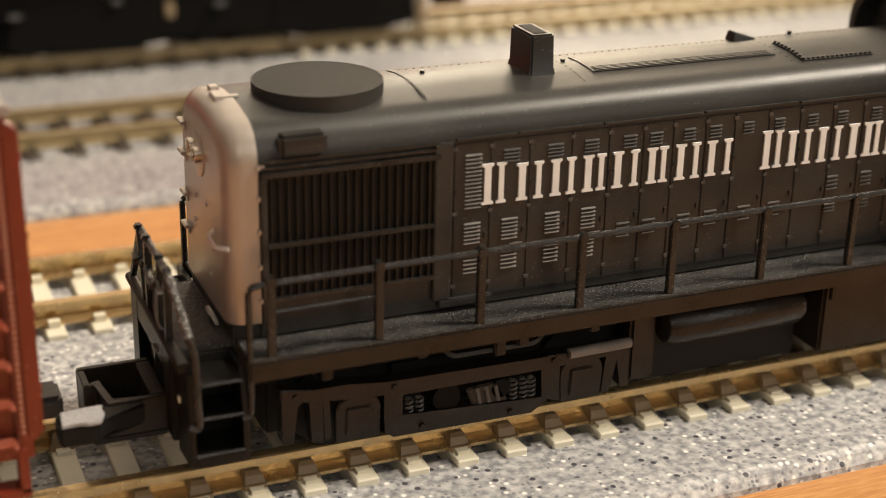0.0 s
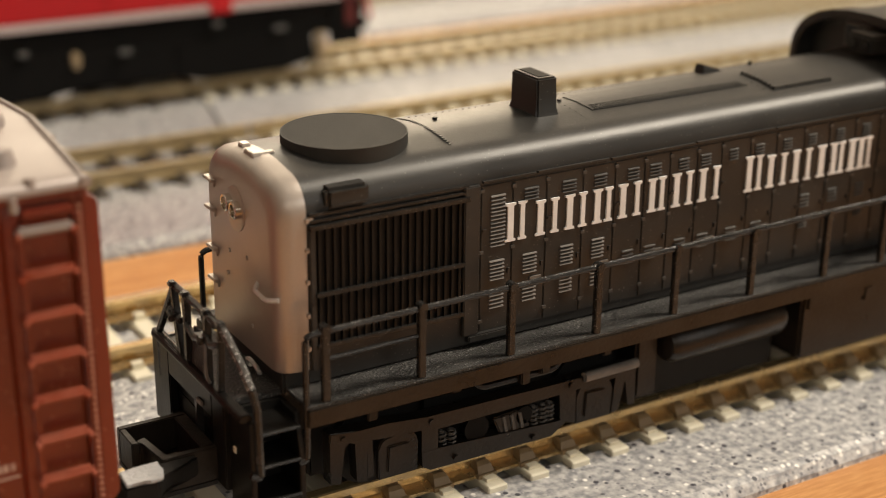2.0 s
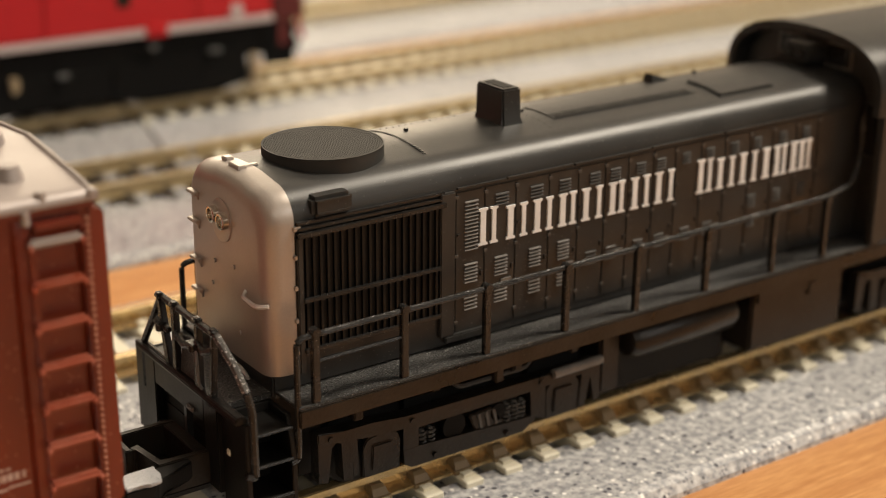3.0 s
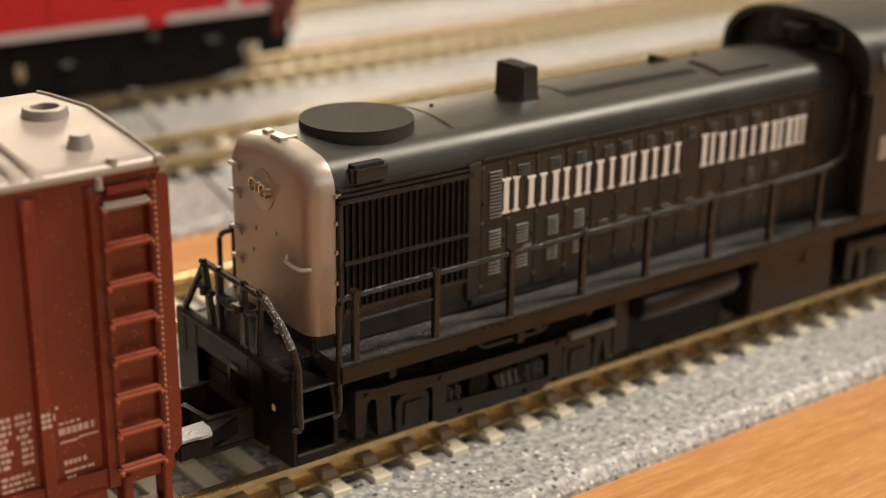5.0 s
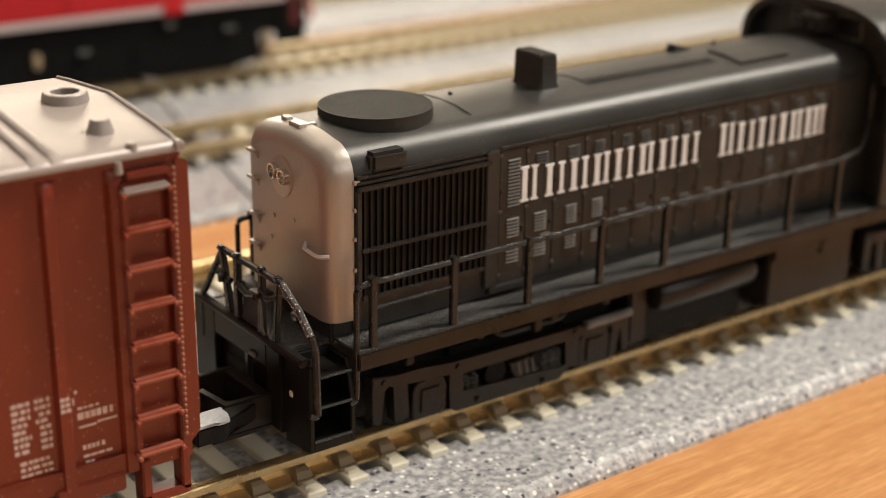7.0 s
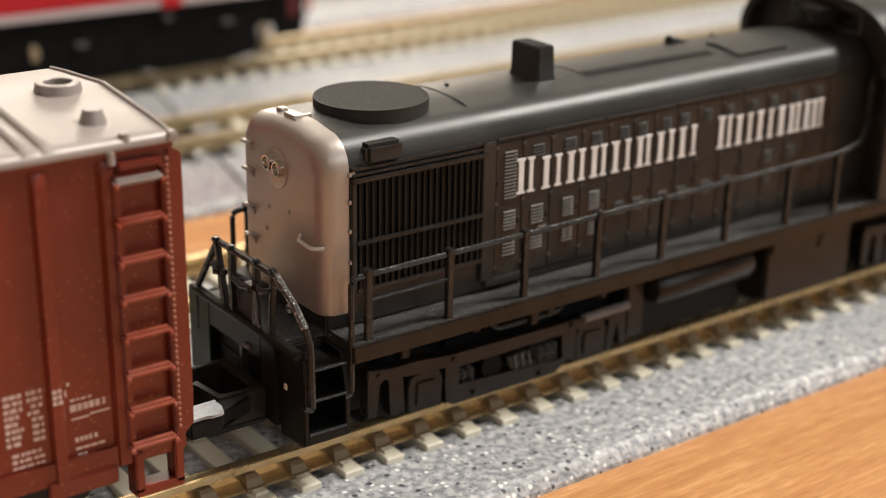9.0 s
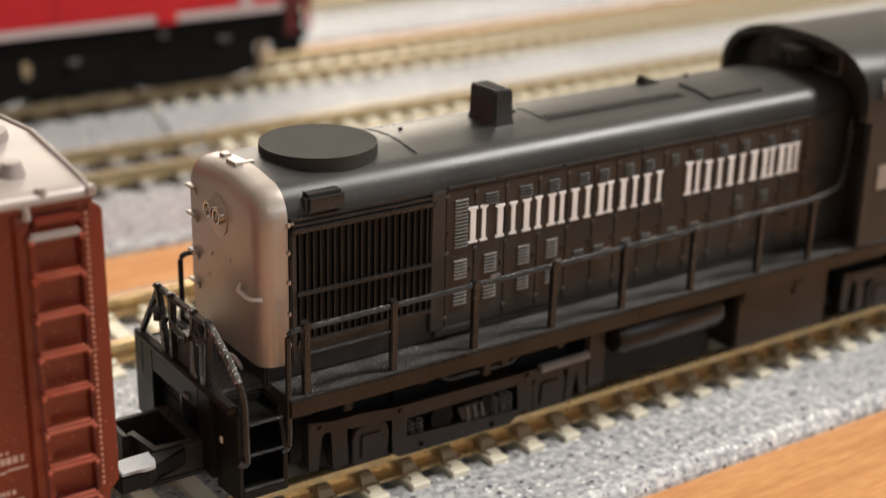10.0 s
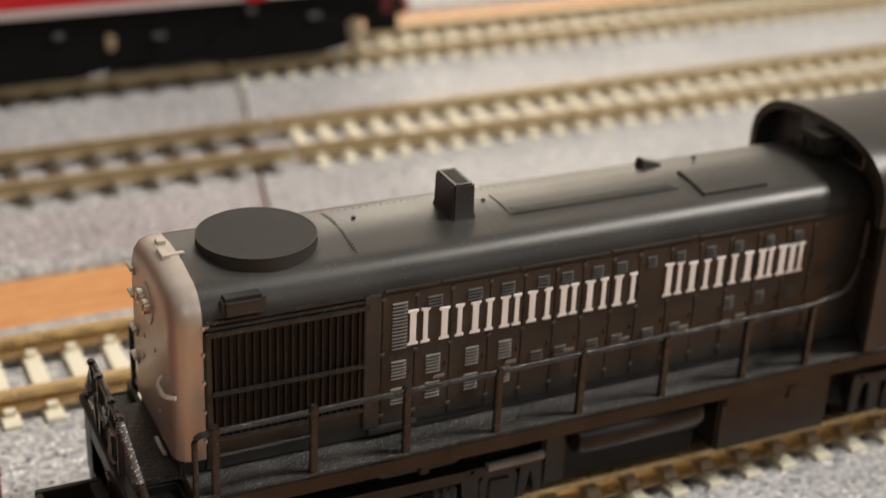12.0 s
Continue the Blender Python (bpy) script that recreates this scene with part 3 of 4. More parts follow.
            part("door_handle", bm, M_GREYED, door, "small rubbed door handle", smooth=0)
        if i % 2 == 0:
            bm = B(); box(bm, x + 0.02, x + 0.06, 0.304, 0.32, 1.05, 1.075)
            part("door_hinge", bm, M_BLACK, door, smooth=0)
        x += w
    def louvre(x0, w, z0, z1):
        bm = B()
        n = max(3, round((z1 - z0) / 0.036))
        for k in range(n):
            z = z0 + (k + 0.2) * (z1 - z0) / n
            slab(bm, [(0.319, z), (0.3, z), (0.304, z + 0.008), (0.319, z + 0.012)], "x", x0, x0 + w)
        part("louvre", bm, M_GREYED if x0 < 0.3 and z1 < 1.395 else M_LOUVRE, L, "paler grey louvre slats" if x0 < 0.3 and z1 < 1.395 else "", smooth=0)
    louvre(-0.97, 0.15, 0.89, 1.39)
    for lx, lw in ((-0.62, 0.15), (-0.21, 0.15), (0.14, 0.14), (0.52, 0.13), (0.78, 0.13), (1.12, 0.12), (1.39, 0.12), (1.74, 0.11), (2.07, 0.11), (2.43, 0.11), (2.76, 0.11), (3.14, 0.11), (3.5, 0.11)):
        louvre(lx, lw, 1.27, 1.4)
    for lx, lw in ((-0.97, 0.15), (-0.62, 0.15), (-0.21, 0.14), (0.14, 0.14)):
        louvre(lx, lw, 0.57, 0.78)
        louvre(lx, lw, 0.3, 0.49)
    for lx in (0.5, 0.76, 1.12, 1.4, 1.76, 2.08):
        louvre(lx, 0.13, 0.44, 0.6)
    for lx in (2.72, 3.1, 3.48):
        louvre(lx, 0.12, 0.62, 0.78)
        louvre(lx, 0.12, 0.4, 0.5)
    for x0, x1, z in ((-1.05, -0.5, 1.5), (-0.48, 0.3, 1.505), (0.33, 1.3, 1.5), (1.33, 2.3, 1.505), (2.33, 4.2, 1.5)):
        bm = B(); box(bm, x0, x1, 0.306, 0.335, z, z + 0.018)
        part("drip_strip", bm, M_BLACK, L, smooth=0)
    bm = B(); box(bm, -1.2, -0.7, 0.27, 0.335, 0.03, 0.1)
    part("sill_box", bm, M_BLACK, L, bevel=0.01)


def letter_blocks(L):
    """The company name on the hood as plain upright bars, letter by letter."""
    starts = (-0.82, -0.5, -0.18, 0.13, 0.42, 0.76, 1.05, 1.37, 1.95, 2.23, 2.56, 2.9, 3.07, 3.32, 3.45)
    widths = (0.26, 0.29, 0.28, 0.26, 0.3, 0.25, 0.29, 0.3, 0.26, 0.3, 0.3, 0.13, 0.24, 0.1, 0.24)
    z0, z1, y0, y1 = 0.915, 1.245, 0.302, 0.319
    foot = 0.022
    for i, (x, w) in enumerate(zip(starts, widths)):
        w -= 0.035
        up = 0.03 if i in (0, 8) else 0.0
        bars = [(x + 0.025, 0.062 if w > 0.16 else 0.07)]
        if w > 0.16:
            bars.append((x + w - 0.065, 0.045))
        bm = B()
        for xb, t in bars:
            lo, hi = xb - foot, xb + t + foot
            slab(bm, [(lo, z0), (hi, z0), (hi, z0 + 0.02), (xb + t, z0 + 0.03), (xb + t, z1 + up - 0.03), (hi, z1 + up - 0.02), (hi, z1 + up), (lo, z1 + up), (lo, z1 + up - 0.02), (xb, z1 + up - 0.03), (xb, z0 + 0.03), (lo, z0 + 0.02)], "y", y0, y1)
        part("lettering", bm, M_WHITE, L, "white printed bars in place of a letter", smooth=0)


def deck_parts(L):
    bm = B(); box(bm, -2.95, 9.6, -0.05, 2.23, -0.05, -0.02)
    part("walkway", bm, M_DECK, L, "gritty black walkway deck", bevel=0.006)
    for y0, y1 in ((-0.07, 0.0), (2.18, 2.25)):
        bm = B(); box(bm, -2.95, 9.6, y0, y1, -0.21, -0.045)
        part("side_sill", bm, M_FRAME, L, bevel=0.01)
    # core parts below the deck: underside shade is painted in with near-black
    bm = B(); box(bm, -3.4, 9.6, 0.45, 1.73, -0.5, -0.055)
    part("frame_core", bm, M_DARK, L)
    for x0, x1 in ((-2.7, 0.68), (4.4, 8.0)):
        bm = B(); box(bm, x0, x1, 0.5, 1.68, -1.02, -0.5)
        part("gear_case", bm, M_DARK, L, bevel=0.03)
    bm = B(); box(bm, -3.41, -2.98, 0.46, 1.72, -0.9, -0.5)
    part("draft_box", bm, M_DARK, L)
    for x in (-2.76, -1.85, -0.94, 0.0, 0.9, 1.85, 2.82, 3.62):
        for y in (-0.005, 2.185):
            bm = B(); box(bm, x - 0.035, x + 0.035, y - 0.03, y + 0.03, -0.06, 0.6)
            disc(bm, (x, y - 0.045, 0.63), 0.05, 0.09, "y", 10)
            part("handrail_post", bm, M_RAILING, L, bevel=0.008)
    for y, s in ((-0.005, 1), (2.185, -1)):
        bm = B(); tube(bm, bent([(-3.02, y, -0.535), (-2.95, y, -0.52), (-2.94, y, -0.4), (-2.94, y, 0.6), (-2.78, y, 0.61), (3.62, y, 0.665), (4.12, y + s * 0.1, 0.7), (4.34, y + s * 0.2, 0.95), (4.36, y + s * 0.22, 1.42)], 0.12), 0.029)
        part("handrail", bm, M_RAILING, L)
        bm = B(); tube(bm, [(-2.76, y, 0.36), (-1.85, y, 0.37)], 0.02, 6)
        part("lower_rail", bm, M_RAILING, L)
    # end platform, pilot and its coupler box
    bm = B(); box(bm, -3.45, -2.95, 0.42, 1.76, -0.1, -0.04)
    part("end_platform", bm, M_DECK, L, bevel=0.01)
    for y0, y1 in ((0.42, 0.68), (1.68, 1.9)):
        bm = B(); box(bm, -3.5, -3.42, y0, y1, -0.88, -0.02)
        part("pilot_sheet", bm, M_PILOT, L, bevel=0.012)
    bm = B(); box(bm, -3.5, -3.42, 0.68, 1.68, -0.88, -0.68); box(bm, -3.5, -3.42, 0.68, 1.68, -0.3, -0.02)
    part("pilot_beam", bm, M_PILOT, L, bevel=0.008)
    bm = B(); slab(bm, [(-3.52, -0.06), (-3.53, -0.02), (-3.51, 0.012), (-3.44, 0.015), (-3.41, -0.01), (-3.41, -0.06)], "y", 0.02, 2.02)
    part("end_sill", bm, M_PILOT, L, "rounded black end sill", bevel=0.008)
    bm = B(); box(bm, -3.49, -3.43, 1.05, 1.1, -0.7, -0.28)
    part("pilot_strut", bm, M_BLACK, L)
    bm = B(); box(bm, -3.525, -3.5, 0.86, 0.98, -0.27, -0.22)
    part("uncoupling_lever", bm, M_GREYED, L, "rubbed uncoupling lever end", bevel=0.008)
    # added cream patch in place of a pale spot, no known fitting
    bm = B(); box(bm, -3.47, -3.452, 0.27, 0.322, -0.46, -0.4)
    part("pilot_pale_spot", bm, M_TIE, L, "small cream patch added for a pale spot at the pilot", bevel=0.006)
    # coupler box: open at the top, with a stepped inner wall and a torn silver plate beside it
    bm = B(); box(bm, -4.12, -3.5, 0.6, 1.36, -0.9, -0.84)
    cb = part("coupler_box", bm, M_PILOT, L, "open black coupler box", bevel=0.012)
    bm = B(); slab(bm, [(-4.06, 1.04), (-3.97, 1.06), (-3.94, 0.66), (-3.5, 0.65), (-3.5, 0.59), (-3.99, 0.59), (-4.02, 0.98), (-4.06, 0.98)], "z", -0.84, -0.53)
    part("coupler_box_wall", bm, M_TRUCK, cb, bevel=0.01)
    for e in ((-4.12, -3.5, 1.29, 1.36), (-4.12, -4.06, 0.98, 1.29), (-3.62, -3.5, 0.65, 1.29)):
        bm = B(); box(bm, *e, -0.84, -0.53)
        part("coupler_box_wall", bm, M_TRUCK, cb, bevel=0.01)
    bm = B(); slab(bm, [(-4.42, 0.32), (-4.12, 0.32), (-4.02, 0.42), (-3.7, 0.52), (-3.7, 0.59), (-4.42, 0.59)], "z", -0.72, -0.54)
    part("coupler_shank", bm, M_DARK, cb, bevel=0.02)
    bm = B(); slab(bm, [(-4.4, 0.31), (-4.24, 0.33), (-4.2, 0.29), (-4.09, 0.3), (-4.04, 0.44), (-4.06, 0.52), (-4.03, 0.58), (-4.26, 0.575), (-4.3, 0.55), (-4.38, 0.56)], "z", -0.54, -0.51)
    part("coupler_plate", bm, M_FOIL, cb, "torn bright silver coupler plate", bevel=0.008)
    bm = B()
    tube(bm, [(-3.02 - 0.03 * math.sin(a), 0.87 + 0.11 * math.cos(a), -0.01 + 0.075 * math.sin(a)) for a in [2 * math.pi * k / 16 for k in range(17)]], 0.022, 6)
    part("chain_ring", bm, M_BRIGHT, L, "small bright ring at the hood base")
    # end handrails: a sloping pair of bars with posts, lugs and a drop plate between
    bm = B(); tube(bm, bent([(-3.44, 2.0, -0.46), (-3.46, 1.97, 0.0), (-3.46, 1.52, 0.61), (-3.48, 0.37, 0.63)], 0.05), 0.034)
    part("end_rail", bm, M_RAILING, L)
    bm = B(); tube(bm, bent([(-3.42, 0.0, 0.235), (-3.39, -0.03, 0.08), (-3.38, -0.03, -0.56), (-3.46, -0.02, -0.52)], 0.06), 0.037)
    part("end_rail", bm, M_RAILING, L)
    bm = B(); tube(bm, [(-3.48, 0.39, 0.63), (-3.455, 0.12, 0.43), (-3.42, 0.0, 0.235)], 0.036)
    part("end_rail", bm, M_FLECK, L, "end handrail with its highlights painted as pale flecks")
    for lo, hi, a, b in (((1.375, -0.03), (1.515, 0.6), 0.05, 0.034), ((1.225, -0.03), (1.22, 0.61), 0.042, 0.042), ((0.785, -0.03), (0.757, 0.62), 0.045, 0.036), ((0.53, -0.03), (0.455, 0.62), 0.03, 0.026)):
        bm = loft(B(), [[(-3.47 + sx * 0.03, y + sy * r, z) for sx, sy in ((-1, -1), (1, -1), (1, 1), (-1, 1))] for (y, z), r in ((lo, a), ((lo[0] * 0.5 + hi[0] * 0.5, lo[1] * 0.5 + hi[1] * 0.5), a * 0.8), (hi, b))])
        part("end_post", bm, M_RAILING, L, bevel=0.01)
        bm = B(); box(bm, -3.515, -3.44, hi[0] - 0.045, hi[0] + 0.045, hi[1] + 0.0, hi[1] + 0.055)
        part("post_lug", bm, M_RAILING, L, bevel=0.015)
    for pts in ([(-3.47, 1.97, -0.01), (-3.47, 1.41, -0.005)], [(-3.49, 1.57, 0.38), (-3.49, 1.33, 0.35)], [(-3.49, 1.2, 0.37), (-3.5, 1.0, 0.33), (-3.49, 0.75, 0.4)], [(-3.48, 0.78, 0.44), (-3.5, 0.62, 0.4), (-3.48, 0.47, 0.46)]):
        bm = B(); tube(bm, pts, 0.032)
        part("end_crossbar", bm, M_RAILING, L)
    bm = loft(B(), [[(-3.44, 1.16, 0.36), (-3.42, 1.16, 0.36), (-3.42, 0.82, 0.4), (-3.44, 0.82, 0.4)], [(-3.47, 1.18, -0.02), (-3.44, 1.18, -0.02), (-3.44, 0.82, -0.02), (-3.47, 0.82, -0.02)]])
    part("drop_step", bm, M_DECK, L, "dusty folded drop plate", bevel=0.006)
    for y, z in ((1.46, 0.37), (0.8, 0.41)):
        bm = B(); box(bm, -3.55, -3.47, y - 0.07, y + 0.07, z, z + 0.022)
        disc(bm, (-3.52, y, z - 0.06), 0.035, 0.07, n=10)
        part("chain_bracket", bm, M_RAILING, L, "small worn chain bracket", bevel=0.004)
    bm = B(); tube(bm, bent([(-3.5, 0.76, 0.36), (-3.54, 0.66, 0.2), (-3.52, 0.7, 0.08), (-3.47, 0.72, -0.02)], 0.05), 0.014, 6)
    part("brake_hose", bm, M_GREYED, L, "thin rubbed hose")
    # step wells
    for s, y0 in ((1, -0.02), (-1, 2.2)):
        ya, yb = sorted((y0, y0 + s * 0.44))
        for x in (-3.43, -2.99):
            bm = B(); slab(bm, [(ya, -0.92), (yb, -0.96), (yb, -0.06), (ya, -0.06)] if s < 0 or x < -3.2 else [(ya, -0.92), (yb, -0.96), (yb, -0.1), (ya + 0.1, -0.1), (ya + 0.04, -0.3), (ya, -0.5)], "x", x - 0.025, x + 0.025)
            part("step_plate", bm, M_PILOT, L, bevel=0.008)
        bm = B(); box(bm, -3.4, -2.98, yb - 0.04 if s > 0 else ya, yb if s > 0 else ya + 0.04, -0.96, -0.1)
        part("step_back", bm, M_DARK, L)
        for z in (-0.83, -0.5, -0.2):
            bm = B(); box(bm, -3.41, -3.01, ya, yb, z, z + 0.02)
            part("step_tread", bm, M_PILOT, L, bevel=0.006)
            bm = B(); tube(bm, [(-3.41, ya if s > 0 else yb, z + 0.018), (-3.01, ya if s > 0 else yb, z + 0.018)], 0.016, 6)
            part("tread_lip", bm, M_RAILING, L)
        bm = B(); box(bm, -3.41, -3.01, ya if s > 0 else yb - 0.03, ya + 0.03 if s > 0 else yb, -0.92, -0.83)
        part("step_apron", bm, M_PILOT, L, bevel=0.006)
    # pipes and hangers under the sill
    bm = B(); tube(bm, bent([(-2.6, 0.22, -0.3), (-1.2, 0.22, -0.3), (-1.1, 0.2, -0.4), (-0.3, 0.2, -0.4), (-0.2, 0.22, -0.3), (0.6, 0.22, -0.3)], 0.06), 0.028, 7)
    part("brake_pipe", bm, M_TRUCK, L)
    for x, d in ((-2.3, 0.16), (-1.45, 0.1), (-0.72, 0.2), (-0.5, 0.14), (0.2, 0.12), (3.05, 0.08)):
        bm = B(); box(bm, x, x + 0.1, 0.12, 0.3, -0.24 - d, -0.2)
        part("pipe_hanger", bm, M_TRUCK, L, bevel=0.012)
    # tanks and boxes under the frame
    bm = B()
    rings = [[(x, 0.22 + r * math.cos(q), -0.45 + r * math.sin(q)) for q in [2 * math.pi * k / 24 for k in range(24)]] for x, r in ((0.98, 0.1), (1.0, 0.16), (1.06, 0.195), (2.4, 0.195), (2.47, 0.16), (2.49, 0.1))]
    loft(bm, rings)
    part("air_tank", bm, M_FRAME, L, "rounded black air tank")
    bm = B(); box(bm, 0.68, 0.95, 0.22, 1.96, -0.98, -0.21)
    part("equipment_box", bm, M_FRAME, L, bevel=0.03)
    # tank body in the same near-black that paints the underside shade
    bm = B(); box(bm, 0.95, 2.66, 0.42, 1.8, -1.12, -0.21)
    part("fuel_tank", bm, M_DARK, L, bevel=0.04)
    bm = B(); box(bm, 2.66, 4.1, 0.06, 2.12, -0.95, -0.21)
    bb = part("battery_box", bm, M_FRAME, L, bevel=0.03)
    bm = B(); box(bm, 2.72, 3.9, 0.035, 0.065, -0.4, -0.24); box(bm, 3.5, 3.62, 0.02, 0.07, -0.45, -0.3)
    part("battery_lid", bm, M_FRAME, bb, bevel=0.01)


def truck_parts(L, xc):
    """A two-axle truck: pierced side frames, journal boxes, springs and wheels."""
    # bolster and wheels also carry the underside shade as colour
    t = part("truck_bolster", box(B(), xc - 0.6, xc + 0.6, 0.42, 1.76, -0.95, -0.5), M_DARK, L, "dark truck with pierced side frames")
    for y0, y1, out in ((0.2, 0.34, -1), (1.84, 1.98, 1)):
        bm = B()
        def bit(outline, d=0.0):
            slab(bm, [(xc + p, q) for p, q in outline], "y", y0 + (d if out < 0 else 0), y1 - (d if out > 0 else 0))
        bit([(-0.66, -1.09), (0.66, -1.1), (0.81, -1.0), (0.8, -0.96), (0.7, -0.96), (-0.58, -0.89), (-0.75, -0.9), (-0.74, -1.04)])
        bit([(-0.75, -0.91), (-0.58, -0.89), (-0.58, -0.66), (-0.75, -0.64)], 0.002)
        bit([(0.76, -0.97), (0.93, -1.03), (0.93, -0.62), (0.74, -0.64)], 0.002)
        bit([(-1.66, -0.96), (-1.56, -0.98), (-1.52, -0.64), (-1.47, -0.6), (-1.42, -0.62), (-1.4, -1.0), (-1.3, -1.02), (-1.3, -0.56), (-1.66, -0.5)], 0.002)
        bit([(1.36, -1.03), (1.44, -1.03), (1.51, -0.72), (1.56, -1.0), (1.64, -1.0), (1.63, -0.58), (1.4, -0.6)], 0.002)
        part("truck_frame", bm, M_FRAME, t, "pierced black side frame", smooth=0)
        bm = B(); slab(bm, [(xc + p, q) for p, q in ((-1.67, -0.46), (-1.4, -0.5), (-1.1, -0.5), (-0.72, -0.54), (0.78, -0.56), (1.62, -0.56), (1.64, -0.66), (0.76, -0.68), (-0.58, -0.69), (-0.76, -0.66), (-1.2, -0.63), (-1.67, -0.56))], "y", y0 - 0.012 if out < 0 else y0, y1 if out < 0 else y1 + 0.012)
        part("truck_beam", bm, M_FRAME, t, bevel=0.012)
        o = y0 if out < 0 else y1
        def plate(name, outline, d0, d1, mat=M_FRAME, label=""):
            ya, yb = sorted((o + out * d1, o - out * d0))
            part(name, slab(B(), outline, "y", ya, yb), mat, t, label, bevel=0.012)
        # journal boxes with flat rounded faces, a brake cylinder, and two dark discs painting shaded holes in the
        # window
        for xj, w in ((xc - 0.98, 0.2), (xc + 1.16, 0.21)):
            arc = [(xj - w * math.copysign(abs(math.cos(math.pi * k / 10)) ** 0.5, math.cos(math.pi * k / 10)), -0.77 + 0.12 * math.sin(math.pi * k / 10)) for k in range(11)]
            plate("journal_box", arc + [(xj + w, -1.06), (xj - w, -1.06)], 0.08, -0.015)
            plate("journal_lid", [(xj - w * 0.62, -1.0), (xj + w * 0.62, -1.0), (xj + w * 0.55, -0.74), (xj - w * 0.55, -0.74)], 0.02, 0.006)
        plate("pedestal_strap", [(xc - 1.3, -0.6), (xc - 1.23, -0.6), (xc - 1.21, -1.02), (xc - 1.29, -1.02)], 0.1, -0.03)
        plate("brake_hanger", [(xc + 0.02, -0.76), (xc + 0.3, -0.74), (xc + 0.44, -0.94), (xc + 0.1, -0.96)], 0.06, -0.02)
        for k in range(3):
            bx = xc + 0.1 + k * 0.09
            plate("brake_rib", [(bx, -0.76), (bx + 0.04, -0.76), (bx + 0.08, -0.93), (bx + 0.04, -0.93)], 0.02, -0.005, M_LOUVRE, "dull rubbed brake rib")
        for bx, r in ((-0.16, 0.13), (0.36, 0.09)):
            bm = B(); disc(bm, (xc + bx, o - out * 0.02, -0.81), r, -out * 0.06, "y", 18)
            part("hole_shade_disc", bm, M_DEEP, t)
        for bx, bz in ((-1.54, -0.54), (-0.66, -0.6), (0.86, -0.61), (-0.4, -1.03), (0.45, -1.05)):
            ya = o + out * 0.03
            bm = B(); disc(bm, (xc + bx, ya, bz), 0.028, -out * 0.06, "y", 8)
            part("bolt_head", bm, M_FRAME, t)
        for k in (-0.5, -0.4, 0.5, 0.6, 0.68):
            bm = B()
            pts = [(xc + k + 0.035 * math.cos(a * 0.9), (y0 + y1) / 2 + 0.035 * math.sin(a * 0.9), -0.98 + a * 0.0066) for a in range(0, 34)]
            tube(bm, pts, 0.014, 5)
            part("spring", bm, M_LOUVRE, t, "dull coil spring")
        # grey all over, so that its top highlight is in the colour
        bm = B(); tube(bm, [(xc + 1.0, y0 - 0.02 if out < 0 else y1 + 0.02, -0.56), (xc + 1.62, y0 - 0.02 if out < 0 else y1 + 0.02, -0.55)], 0.05, 10)
        part("brake_cylinder", bm, M_GREYED, t, "brake cylinder painted grey for its highlight")
    for x in (-1.15, 1.2):
        for y in (0.42, 1.68):
            bm = B(); disc(bm, (xc + x, y, -0.79), 0.385, 0.09, "y", 28)
            part("wheel", bm, M_DARK, t, smooth=30)


